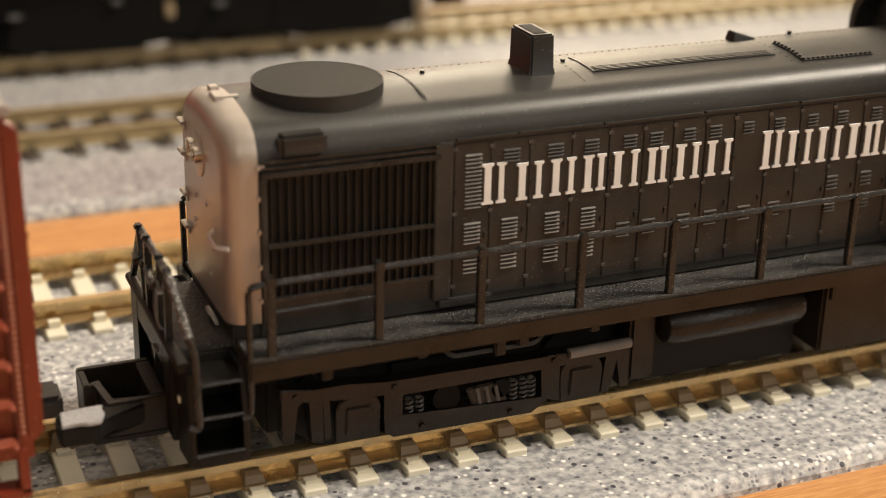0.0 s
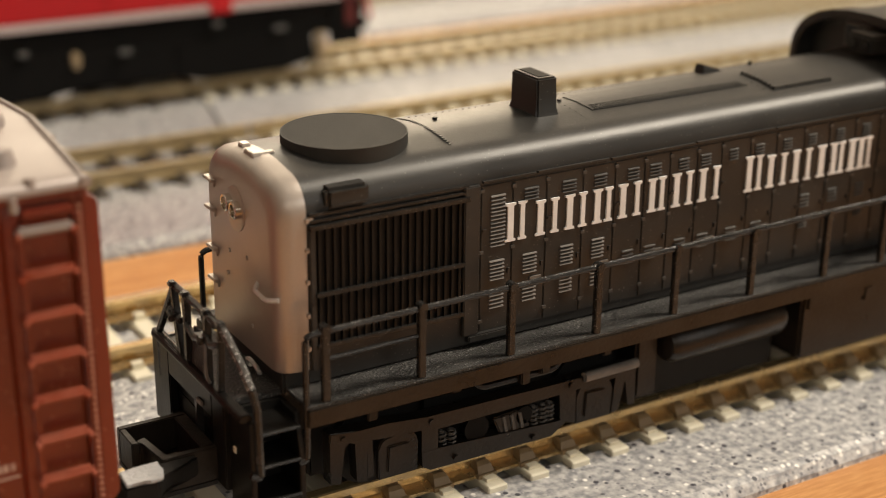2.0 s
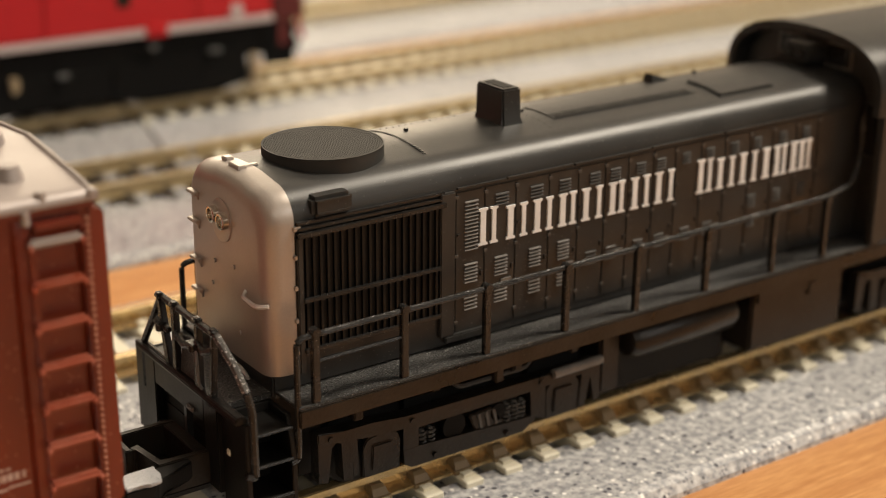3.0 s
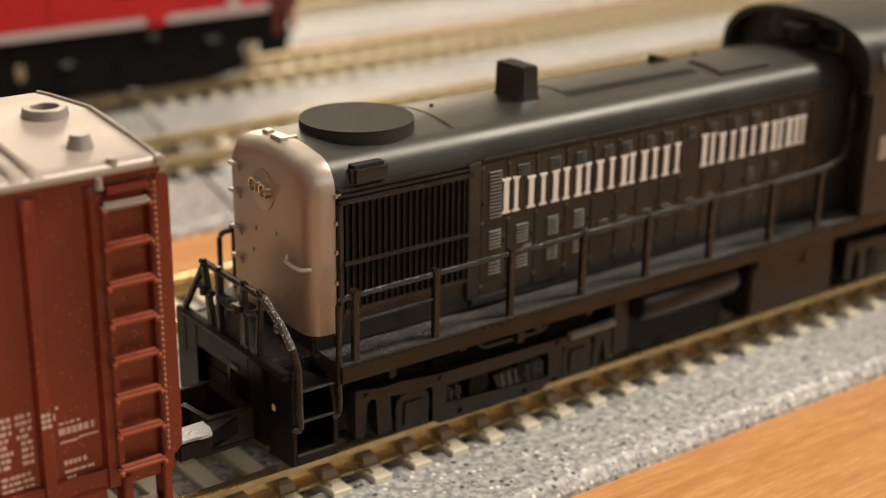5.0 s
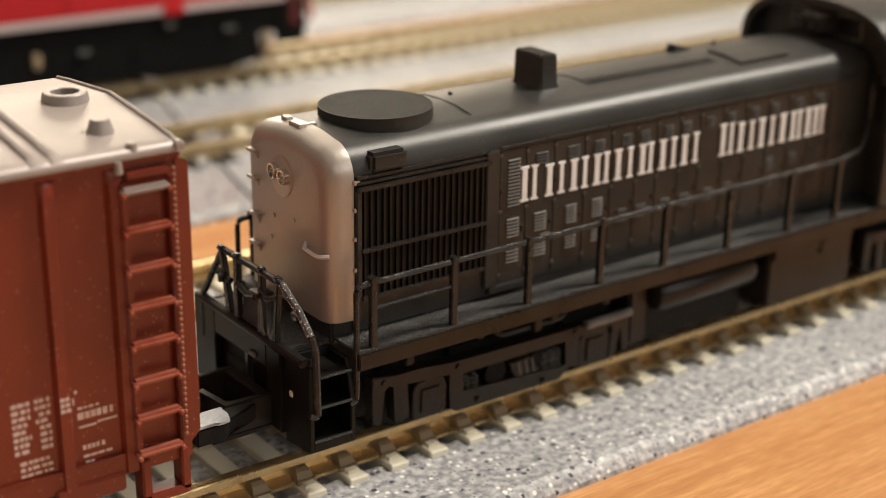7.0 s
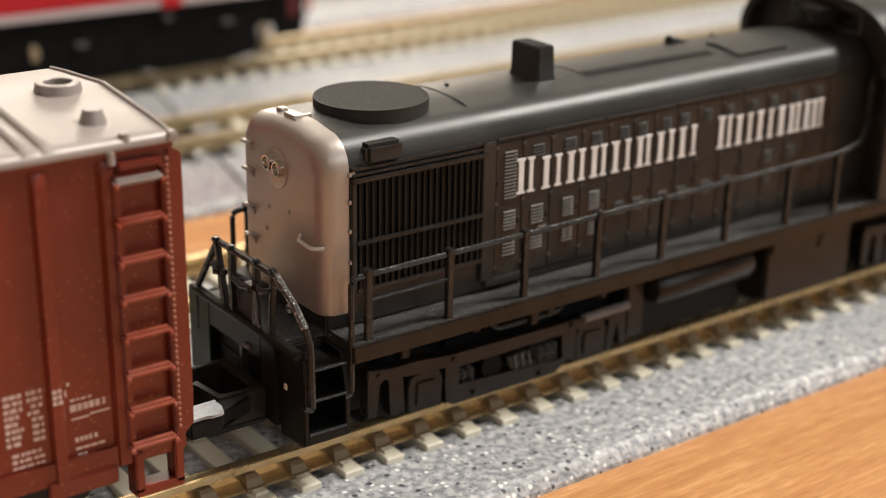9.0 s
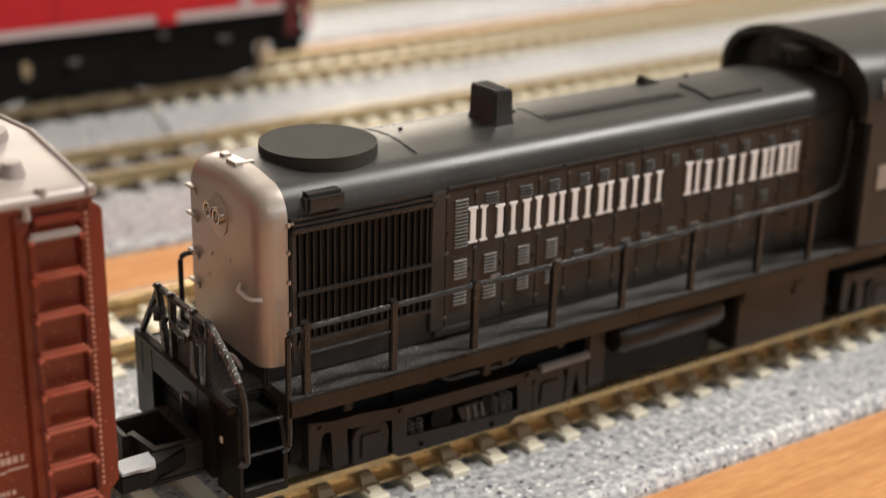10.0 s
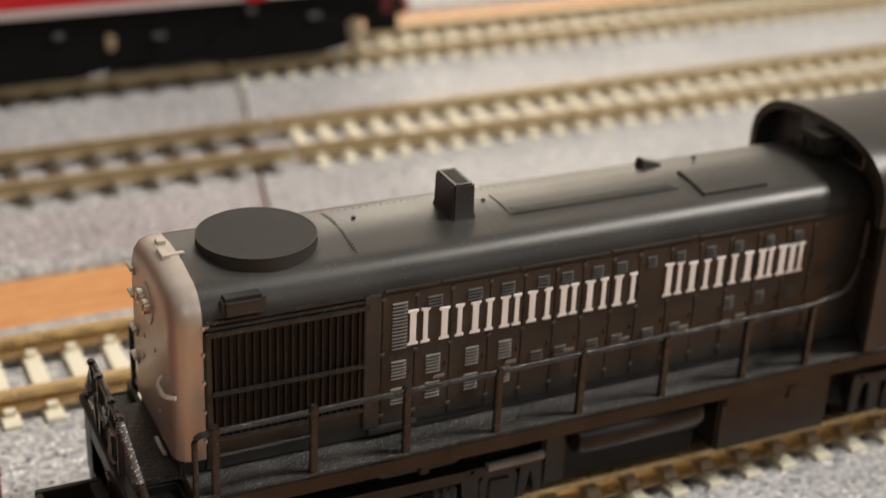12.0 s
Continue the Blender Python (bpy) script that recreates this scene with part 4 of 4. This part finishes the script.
def cab_parts(L):
    def arch(x, k=0.0, z0=-0.03):
        pts = [(x, -0.06 + k, z0), (x, -0.06 + k, 1.62)]
        for i in range(15):
            a = math.pi - (i + 0.5) / 15 * math.pi
            pts.append((x, YC + (1.15 - k) * math.copysign(abs(math.cos(a)) ** 0.8, math.cos(a)), 1.66 + (0.62 - k) * math.sin(a) ** 0.85))
        return pts + [(x, 2.24 - k, 1.62), (x, 2.24 - k, z0)]
    cab = part("cab", loft(B(), [arch(4.5, 0.03), arch(7.6, 0.03)]), M_BLACK, L, "black cab with an arched roof", smooth=30)
    # the roof's front rim stands out over the end wall
    bm = B()
    outer, inner = arch(4.27, 0.0, 1.45), arch(4.27, 0.09, 1.45)
    outer2, inner2 = arch(4.52, 0.0, 1.45), arch(4.52, 0.09, 1.45)
    rings = [[bm.verts.new(p) for p in r] for r in (outer, inner, inner2, outer2)]
    n = len(outer)
    for a, b in zip(rings, rings[1:] + rings[:1]):
        for i in range(n - 1):
            bm.faces.new((a[i], a[i + 1], b[i + 1], b[i]))
    for k in (0, n - 1):
        bm.faces.new([r[k] for r in rings])
    part("roof_rim", bm, M_BLACK, cab, smooth=40)
    for y0 in (-0.06, 2.15):
        bm = B(); box(bm, 4.36, 4.52, y0, y0 + 0.09, -0.02, 1.46)
        part("cab_pillar", bm, M_BLACK, cab, bevel=0.01)
    # the upper frames are grey to paint in their lit edges
    for y0, y1, z0, z1 in ((0.58, 0.9, 1.85, 2.07), (1.28, 1.6, 1.85, 2.07), (0.06, 0.28, 0.95, 1.5), (1.9, 2.12, 0.95, 1.5)):
        bm = B(); box(bm, 4.47, 4.5, y0 - 0.03, y1 + 0.03, z0 - 0.03, z1 + 0.03)
        w = part("cab_window", bm, M_GREYED if z0 > 1.6 else M_BLACK, cab, "upper window frame with its lit edges painted grey" if z0 > 1.6 else "", bevel=0.008)
        bm = B(); box(bm, 4.462, 4.472, y0, y1, z0, z1)
        part("pane", bm, M_GLASS, w, "dark reflecting window pane")
    bm = B(); box(bm, 4.14, 4.51, 0.9, 1.28, 1.88, 2.08)
    h = part("cab_headlamp", bm, M_BLACK, cab, bevel=0.03)
    for y in (1.0, 1.18):
        bm = B(); disc(bm, (4.15, y, 1.98), 0.06, -0.04, "x", 18)
        part("lens", bm, M_GLASS, h, "dark headlamp lens")
    # a grey plate added as the highlight along the housing's top
    bm = B(); box(bm, 4.17, 4.45, 0.93, 1.25, 2.075, 2.09)
    part("lamp_highlight", bm, M_GREYED, h, "thin grey plate painting the highlight on the lamp housing", bevel=0.006)
    for k in range(3):
        bm = B(); box(bm, 4.6 + k * 0.34, 4.82 + k * 0.34, -0.045, -0.03, 0.62, 0.9)
        part("number_bar", bm, M_FAINT, cab, "pale printed number bar")
    for x0, x1 in ((5.0, 5.7), (6.0, 6.7)):
        bm = B(); box(bm, x0, x1, -0.05, -0.025, 0.95, 1.55)
        w = part("side_window", bm, M_BLACK, cab, bevel=0.01)
        bm = B(); box(bm, x0 + 0.05, x1 - 0.05, -0.058, -0.049, 1.0, 1.5)
        part("pane", bm, M_GLASS, w)
    bm = B(); tube(bm, bent([(4.55, -0.03, 1.7), (4.48, -0.1, 1.72), (4.46, -0.1, 1.8), (4.55, 0.0, 1.9)], 0.03), 0.02, 6)
    part("cab_grab", bm, M_GREYED, cab, "bright grab iron at the cab roof")
    # short hood beyond the cab
    part("short_hood", loft(B(), [hood_ring(7.6), hood_ring(9.3)]), M_BLACK, L, smooth=50)


def locomotive():
    L = thing("locomotive", (0.5, YC, RAIL_TOP), "black and silver model diesel locomotive with white side lettering", "locomotive")
    hood_parts(L)
    letter_blocks(L)
    deck_parts(L)
    truck_parts(L, -0.97)
    truck_parts(L, 6.2)
    cab_parts(L)


locomotive()


# ---- the red-brown boxcar ----
def boxcar():
    C = thing("boxcar", (-9.0, YC, RAIL_TOP), "red-brown model boxcar with a silver roof and side ladder", "boxcar")
    X0, X1, YS, YF = -15.0, -4.69, -0.08, 2.26
    bm = B(); box(bm, X0, X1, YS, YF, -0.45, 2.2)
    part("body", bm, M_BOX, C, "glossy red-brown side panels", bevel=0.015)
    # side posts, rounded at their tops
    for x in (-5.23, -5.77, -6.6, -7.4, -8.2, -11.0, -11.8, -12.6, -13.4, -14.2):
        for y, s in ((YS, -1), (YF, 1)):
            bm = loft(B(), [[(x - 0.07, y, z), (x - 0.045, y + s * d, z), (x + 0.045, y + s * d, z), (x + 0.07, y, z)] for z, d in ((-0.48, 0.06), (2.0, 0.06), (2.1, 0.05), (2.16, 0.012))])
            part("side_post", bm, M_BOX, C, smooth=60)
    for y, s in ((YS, -1), (YF, 1)):
        bm = B(); box(bm, X0, X1 + 0.02, min(y, y + s * 0.035), max(y, y + s * 0.035), -0.5, -0.3)
        part("side_sill", bm, M_BOX, C, bevel=0.01)
        bm = B(); box(bm, X0, X1 + 0.03, min(y, y + s * 0.05), max(y, y + s * 0.05), 2.14, 2.24)
        part("eave", bm, M_BOX, C, bevel=0.015)
    bm = B(); box(bm, -5.9, -5.3, YS - 0.065, YS, -0.62, -0.46)
    part("sill_step", bm, M_BOX, C, bevel=0.015)
    # ladder
    for x in (-5.17, -4.755):
        bm = B(); box(bm, x - 0.035, x + 0.035, YS - 0.085, YS, -0.35, 2.02)
        part("ladder_stile", bm, M_BOX, C, bevel=0.012)
    for i in range(8):
        z = -0.31 + i * 0.325
        bm = B(); box(bm, -5.21, -4.795, YS - 0.15, YS - 0.06, z - 0.03, z + 0.03)
        part("rung", bm, M_RUNG if i < 7 else M_ROOF, C, "" if i < 7 else "top rung sprayed silver", bevel=0.025)
        for x in (-5.2, -4.81):
            bm = B(); disc(bm, (x, YS - 0.14, z - 0.025), 0.026, -0.03, "y", 8, r2=0.014)
            part("rung_bolt", bm, M_RUNG, C, smooth=60)
    bm = B(); box(bm, -5.15, -4.78, YS - 0.11, YS - 0.0, 2.05, 2.1)
    part("top_rung", bm, M_BOX, C, bevel=0.012)
    bm = B(); disc(bm, (-5.195, YS - 0.06, 2.1), 0.035, 0.1, n=12, r2=0.03)
    part("corner_knob", bm, M_ROOF, C, "silver knob under the eave", smooth=40)
    # stirrup under the ladder
    bm = B()
    for e in ((-5.16, -5.08), (-4.8, -4.72)):
        box(bm, *e, YS - 0.08, YS + 0.1, -0.78, -0.4)
    box(bm, -5.16, -4.72, YS - 0.08, YS + 0.1, -0.82, -0.73)
    part("stirrup", bm, M_BOX, C, bevel=0.012)
    # corner post and its rivets
    bm = B(); slab(bm, [(-4.71, -0.42), (-4.58, -0.3), (-4.58, -0.05), (-4.58, 2.08), (-4.62, 2.12), (-4.71, 2.16)], "y", YS - 0.02, YS + 0.12)
    part("corner_post", bm, M_BOX, C, bevel=0.012)
    bm = B()
    for i in range(46):
        z = -0.25 + i * 2.33 / 45
        disc(bm, (-4.745, YS - 0.083, z), 0.019, -0.02, "y", 7, r2=0.011)
    tagged(part("rivets", bm, M_BOXWORN, C, smooth=0), kind="stuff")
    for z in (0.0, 0.62, 1.25, 1.85):
        bm = B(); disc(bm, (-4.59, 0.02, z), 0.028, 0.03, "x", 8)
        part("bolt_head", bm, M_BOX, C)
    # the end wall's ribs and ladder
    for i in range(7):
        z = 0.0 + i * 0.31
        bm = B(); tube(bm, [(X1, 0.12, z), (X1, 2.06, z)], 0.055, 10)
        part("end_rib", bm, M_BOX, C)
    # roof: low ridge, cross seams, hatches
    def roof_ring(x, k=0.0):
        return [(x, YS - 0.06, 2.2), (x, YS - 0.065, 2.235 + k), (x, YS - 0.05, 2.265 + k), (x, YS - 0.02, 2.285 + k), (x, YS + 0.05, 2.3 + k), (x, YS + 0.35, 2.335 + k), (x, YC, 2.405 + k), (x, YF - 0.35, 2.335 + k), (x, YF - 0.05, 2.3 + k), (x, YF + 0.02, 2.285 + k), (x, YF + 0.05, 2.265 + k), (x, YF + 0.065, 2.235 + k), (x, YF + 0.06, 2.2)]
    part("roof", loft(B(), [roof_ring(X0), roof_ring(X1 - 0.02), roof_ring(X1 + 0.03, -0.02)]), M_ROOF, C, "satin silver roof", smooth=50)
    def seam(xa, xb):
        return loft(B(), [[(x, YS - 0.05, 2.27), (x, YS + 0.05, 2.303 + h), (x, YS + 0.35, 2.338 + h), (x, YC, 2.408 + h), (x, YF - 0.35, 2.338 + h), (x, YF - 0.05, 2.303 + h), (x, YF + 0.05, 2.27)] for x, h in ((xa - 0.03, 0), (xa, 0.028), (xb, 0.028), (xb + 0.03, 0))])
    for x in (-5.86, -7.1, -8.35, -9.6, -10.85, -12.1, -13.35):
        part("roof_seam", seam(x, x + 0.05), M_ROOF, C, smooth=60)
        part("roof_seam", seam(x + 0.16, x + 0.21), M_ROOF, C, smooth=60)
    bm = B(); tube(bm, [(-4.69, YS - 0.05, 2.26), (-4.69, YS + 0.05, 2.3), (-4.69, YS + 0.35, 2.335), (-4.69, YC, 2.405), (-4.69, YF - 0.35, 2.335), (-4.69, YF - 0.05, 2.3)], 0.024, 8)
    part("roof_end_bead", bm, M_ROOF, C)
    for y in (YS - 0.02, 0.72, 1.5):
        bm = B(); box(bm, -4.72, -4.63, y - 0.06, y + 0.06, 2.2, 2.285 if y < 0 else 2.37)
        part("roof_lug", bm, M_ROOF, C, bevel=0.015)
    bm = B()
    ring = [[(-5.08 + r * math.cos(a), 1.1 + r * math.sin(a), z) for a in [2 * math.pi * i / 32 for i in range(32)]] for r, z in ((0.2, 2.38), (0.185, 2.465), (0.177, 2.474), (0.125, 2.474), (0.115, 2.466), (0.115, 2.412))]
    loft(bm, ring)
    part("hatch_collar", bm, M_ROOF, C, "round silver roof collar with an open top", smooth=30)
    # dark disc: the shade inside the collar put into colour
    bm = B(); disc(bm, (-5.08, 1.1, 2.408), 0.114, 0.006, n=24)
    part("hatch_shade_disc", bm, M_DARK, C)
    bm = B(); disc(bm, (-5.14, 0.28, 2.32), 0.112, 0.12, n=24, r2=0.076)
    part("roof_plug", bm, M_ROOF, C, "small tapered silver roof plug", smooth=30)
    bm = B(); disc(bm, (-5.05, -0.09, 2.25), 0.05, 0.07, n=16, r2=0.04)
    part("roof_knob", bm, M_ROOF, C)
    # printed data, as plain bars
    random.seed(4)
    yp = YS - 0.004
    def bar(x0, x1, z0, z1, y=yp):
        bm = B(); box(bm, x0, x1, y, y + 0.014, z0, z1)
        part("printed_bar", bm, M_PRINT, C, "faded white printed bar", smooth=0)
    def dashes(x0, x1, z, h):
        """One line of small print as a row of short bars."""
        x = x0
        while x < x1 - 0.015:
            w = min(random.choice((0.028, 0.04, 0.055)), x1 - x)
            bar(x, x + w, z - h / 2, z + h / 2)
            x += w + random.choice((0.009, 0.013, 0.02))
    for r in range(8):
        z = 0.355 - r * 0.0585
        dashes(-6.19, -6.04 - random.choice((0, 0.02, 0.05)), z, 0.034)
        dashes(-6.0 + random.choice((0, 0, 0.03)), -5.875, z, 0.034)
    for z in (0.335, 0.285, 0.235):
        bar(-5.81, -5.775, z - 0.016, z + 0.016, YS - 0.064)
        bar(-5.765, -5.735 + random.choice((0, 0.008)), z - 0.016, z + 0.016, YS - 0.064)
    bar(-5.67, -5.645, 0.33, 0.36)
    bar(-5.69, -5.675, 0.24, 0.3)
    bar(-5.715, -5.7, 0.03, 0.13)
    for z, h in ((-0.155, 0.03), (-0.21, 0.028), (-0.265, 0.022)):
        dashes(-6.155, -5.89, z, h)
    dashes(-5.65, -5.46, 0.195, 0.02)
    dashes(-5.655, -5.33, 0.125, 0.06)
    bar(-5.65, -5.5, 0.02, 0.036)
    bar(-5.49, -5.32, 0.034, 0.05)
    dashes(-5.63, -5.44, -0.16, 0.04)
    dashes(-5.63, -5.37, -0.24, 0.022)
    dashes(-5.615, -5.53, -0.3, 0.03)
    for x0, x1 in ((-6.5, -5.86), (-5.69, -5.28)):
        bm = B(); box(bm, x0, x1, YS - 0.04, YS - 0.034, -0.312, -0.3)
        part("sill_lip", bm, M_BOX, C, smooth=0)
    # running gear
    bm = B(); box(bm, -14.5, -5.0, 0.5, 1.68, -0.75, -0.44)
    part("underframe", bm, M_TRUCK, C)
    bm = B(); box(bm, -5.0, -4.3, 0.9, 1.25, -0.75, -0.55)
    part("coupler", bm, M_BLACK, C, "black knuckle coupler", bevel=0.03)
    for xc in (-6.4, -13.2):
        for y0, y1 in ((0.25, 0.38), (1.8, 1.93)):
            bm = B(); slab(bm, [(xc - 1.0, -0.9), (xc - 0.95, -0.7), (xc, -0.55), (xc + 0.95, -0.7), (xc + 1.0, -0.9), (xc + 0.4, -1.05), (xc - 0.4, -1.05)], "y", y0, y1)
            part("truck_frame", bm, M_TRUCK, C, bevel=0.02)
        for x in (-0.7, 0.7):
            for y in (0.42, 1.68):
                bm = B(); disc(bm, (xc + x, y, -0.83), 0.345, 0.09, "y", 24)
                part("wheel", bm, M_DARK, C, smooth=30)


boxcar()


# ---- the red railcar behind ----
def railcar():
    C = thing("red_railcar", (-3.0, Y4, RAIL_TOP), "bright red model railcar with a white sill stripe on black trucks", "railcar")
    y0, y1 = 13.9, 16.0
    bm = B(); box(bm, -12, 4.52, y0, y1, 0.22, 2.4)
    body = part("body", bm, M_RED, C, "bright glossy red body", bevel=0.05)
    for x0, x1 in ((-12, 2.0), (2.4, 4.52)):
        bm = B(); box(bm, x0, x1, y0 - 0.03, y1 + 0.03, 0.11, 0.24)
        part("sill_stripe", bm, M_STRIPE, C, "white stripe along the sill", bevel=0.01)
    bm = B(); box(bm, 2.0, 2.4, y0 - 0.05, y0 + 0.1, 0.08, 0.3)
    part("bracket", bm, M_RED, C, bevel=0.02)
    for x, z, w, h in ((1.5, 0.66, 0.25, 0.8), (-3.2, 0.8, 0.7, 0.8), (-6.0, 0.8, 0.7, 0.8)):
        bm = B(); box(bm, x, x + w, y0 - 0.012, y0 + 0.05, z, z + h)
        part("window", bm, M_GLASS, C, "dark window pane")
    for x in (-8.5, -4.6, 0.2, 3.0):
        bm = B(); box(bm, x, x + 0.08, y0 - 0.02, y0 + 0.02, 0.25, 2.3)
        part("side_rib", bm, M_RED, C, bevel=0.015)
    bm = B(); disc(bm, (3.78, y0 - 0.03, 0.38), 0.13, 0.05, "y", 16)
    part("round_mark", bm, M_STRIPE, C, "pale round mark")
    # underframe, trucks and tanks in one even near-black
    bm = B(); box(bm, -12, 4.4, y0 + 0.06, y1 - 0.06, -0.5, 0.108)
    part("underframe", bm, M_DEEP, C, bevel=0.03)
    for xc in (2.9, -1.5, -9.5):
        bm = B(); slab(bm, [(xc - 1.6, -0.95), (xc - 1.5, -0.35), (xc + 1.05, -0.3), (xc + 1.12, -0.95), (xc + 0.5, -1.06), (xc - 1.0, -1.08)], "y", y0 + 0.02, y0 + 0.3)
        part("truck_frame", bm, M_DEEP, C, bevel=0.03)
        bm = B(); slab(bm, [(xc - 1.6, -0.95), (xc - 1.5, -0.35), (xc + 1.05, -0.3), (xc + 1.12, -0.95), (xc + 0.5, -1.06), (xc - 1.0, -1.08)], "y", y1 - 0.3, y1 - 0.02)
        part("truck_frame", bm, M_DEEP, C, bevel=0.03)
        for x in (-0.95, 0.9):
            for y in (Y4 - 0.67, Y4 + 0.58):
                bm = B(); disc(bm, (xc + x, y, -0.8), 0.375, 0.09, "y", 24)
                part("wheel", bm, M_STEEL, C, smooth=30)
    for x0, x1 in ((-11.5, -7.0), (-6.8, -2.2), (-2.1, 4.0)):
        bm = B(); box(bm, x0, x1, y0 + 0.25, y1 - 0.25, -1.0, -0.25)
        part("underfloor_tank", bm, M_DEEP, C, bevel=0.06)
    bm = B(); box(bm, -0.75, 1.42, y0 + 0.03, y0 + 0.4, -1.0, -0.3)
    part("underfloor_tank", bm, M_DEEP, C, bevel=0.08)
    # grey stubs added as the faint highlights on the dark underside
    for bx, bz, bl in ((-1.35, -0.25, 0.16), (0.35, -0.4, 0.2), (2.05, -0.1, 0.14), (3.2, -0.3, 0.22), (-3.0, -0.4, 0.2)):
        bm = B(); tube(bm, [(bx, y0 - 0.01, bz), (bx + bl, y0 - 0.01, bz)], 0.05, 8)
        part("underside_glint", bm, M_LOUVRE, C, "dull grey stub painting a faint highlight")
    for xc in (4.12, -0.4):
        bm = B(); box(bm, xc - 0.09, xc + 0.09, y0 - 0.02, y0 + 0.14, *((-1.05, -0.45) if xc > 0 else (-0.6, -0.32)))
        part("sand_pipe", bm, M_TAN, C, "tan plastic sand pipe", bevel=0.04)
    # end platform, ladder and coupler
    bm = B(); box(bm, 4.5, 5.05, y0 + 0.1, y1 - 0.1, -0.22, -0.02)
    part("end_platform", bm, M_DEEP, C, bevel=0.02)
    for y in (y0 + 0.02, y1 - 0.12):
        bm = B(); box(bm, 4.33, 4.97, y, y + 0.12, -0.74, 0.1)
        part("end_step", bm, M_DEEP, C, "dark end step", bevel=0.03)
        bm = B(); box(bm, 4.53, 5.18, y - 0.01, y + 0.1, 0.1, 1.5); box(bm, 4.6, 4.85, y - 0.02, y + 0.05, -0.4, 0.1)
        part("end_gate", bm, M_MAROON, C, "dark red end gate", bevel=0.03)
        bm = B(); tube(bm, bent([(4.55, y + 0.05, 1.4), (5.02, y + 0.05, 1.4), (5.08, y + 0.05, 0.0), (5.15, y + 0.05, -0.3)], 0.15), 0.05)
        part("end_rail", bm, M_RED, C)
    bm = B(); box(bm, 5.05, 5.6, Y4 - 0.15, Y4 + 0.15, -0.72, -0.5)
    part("coupler", bm, M_DEEP, C, bevel=0.05)


railcar()
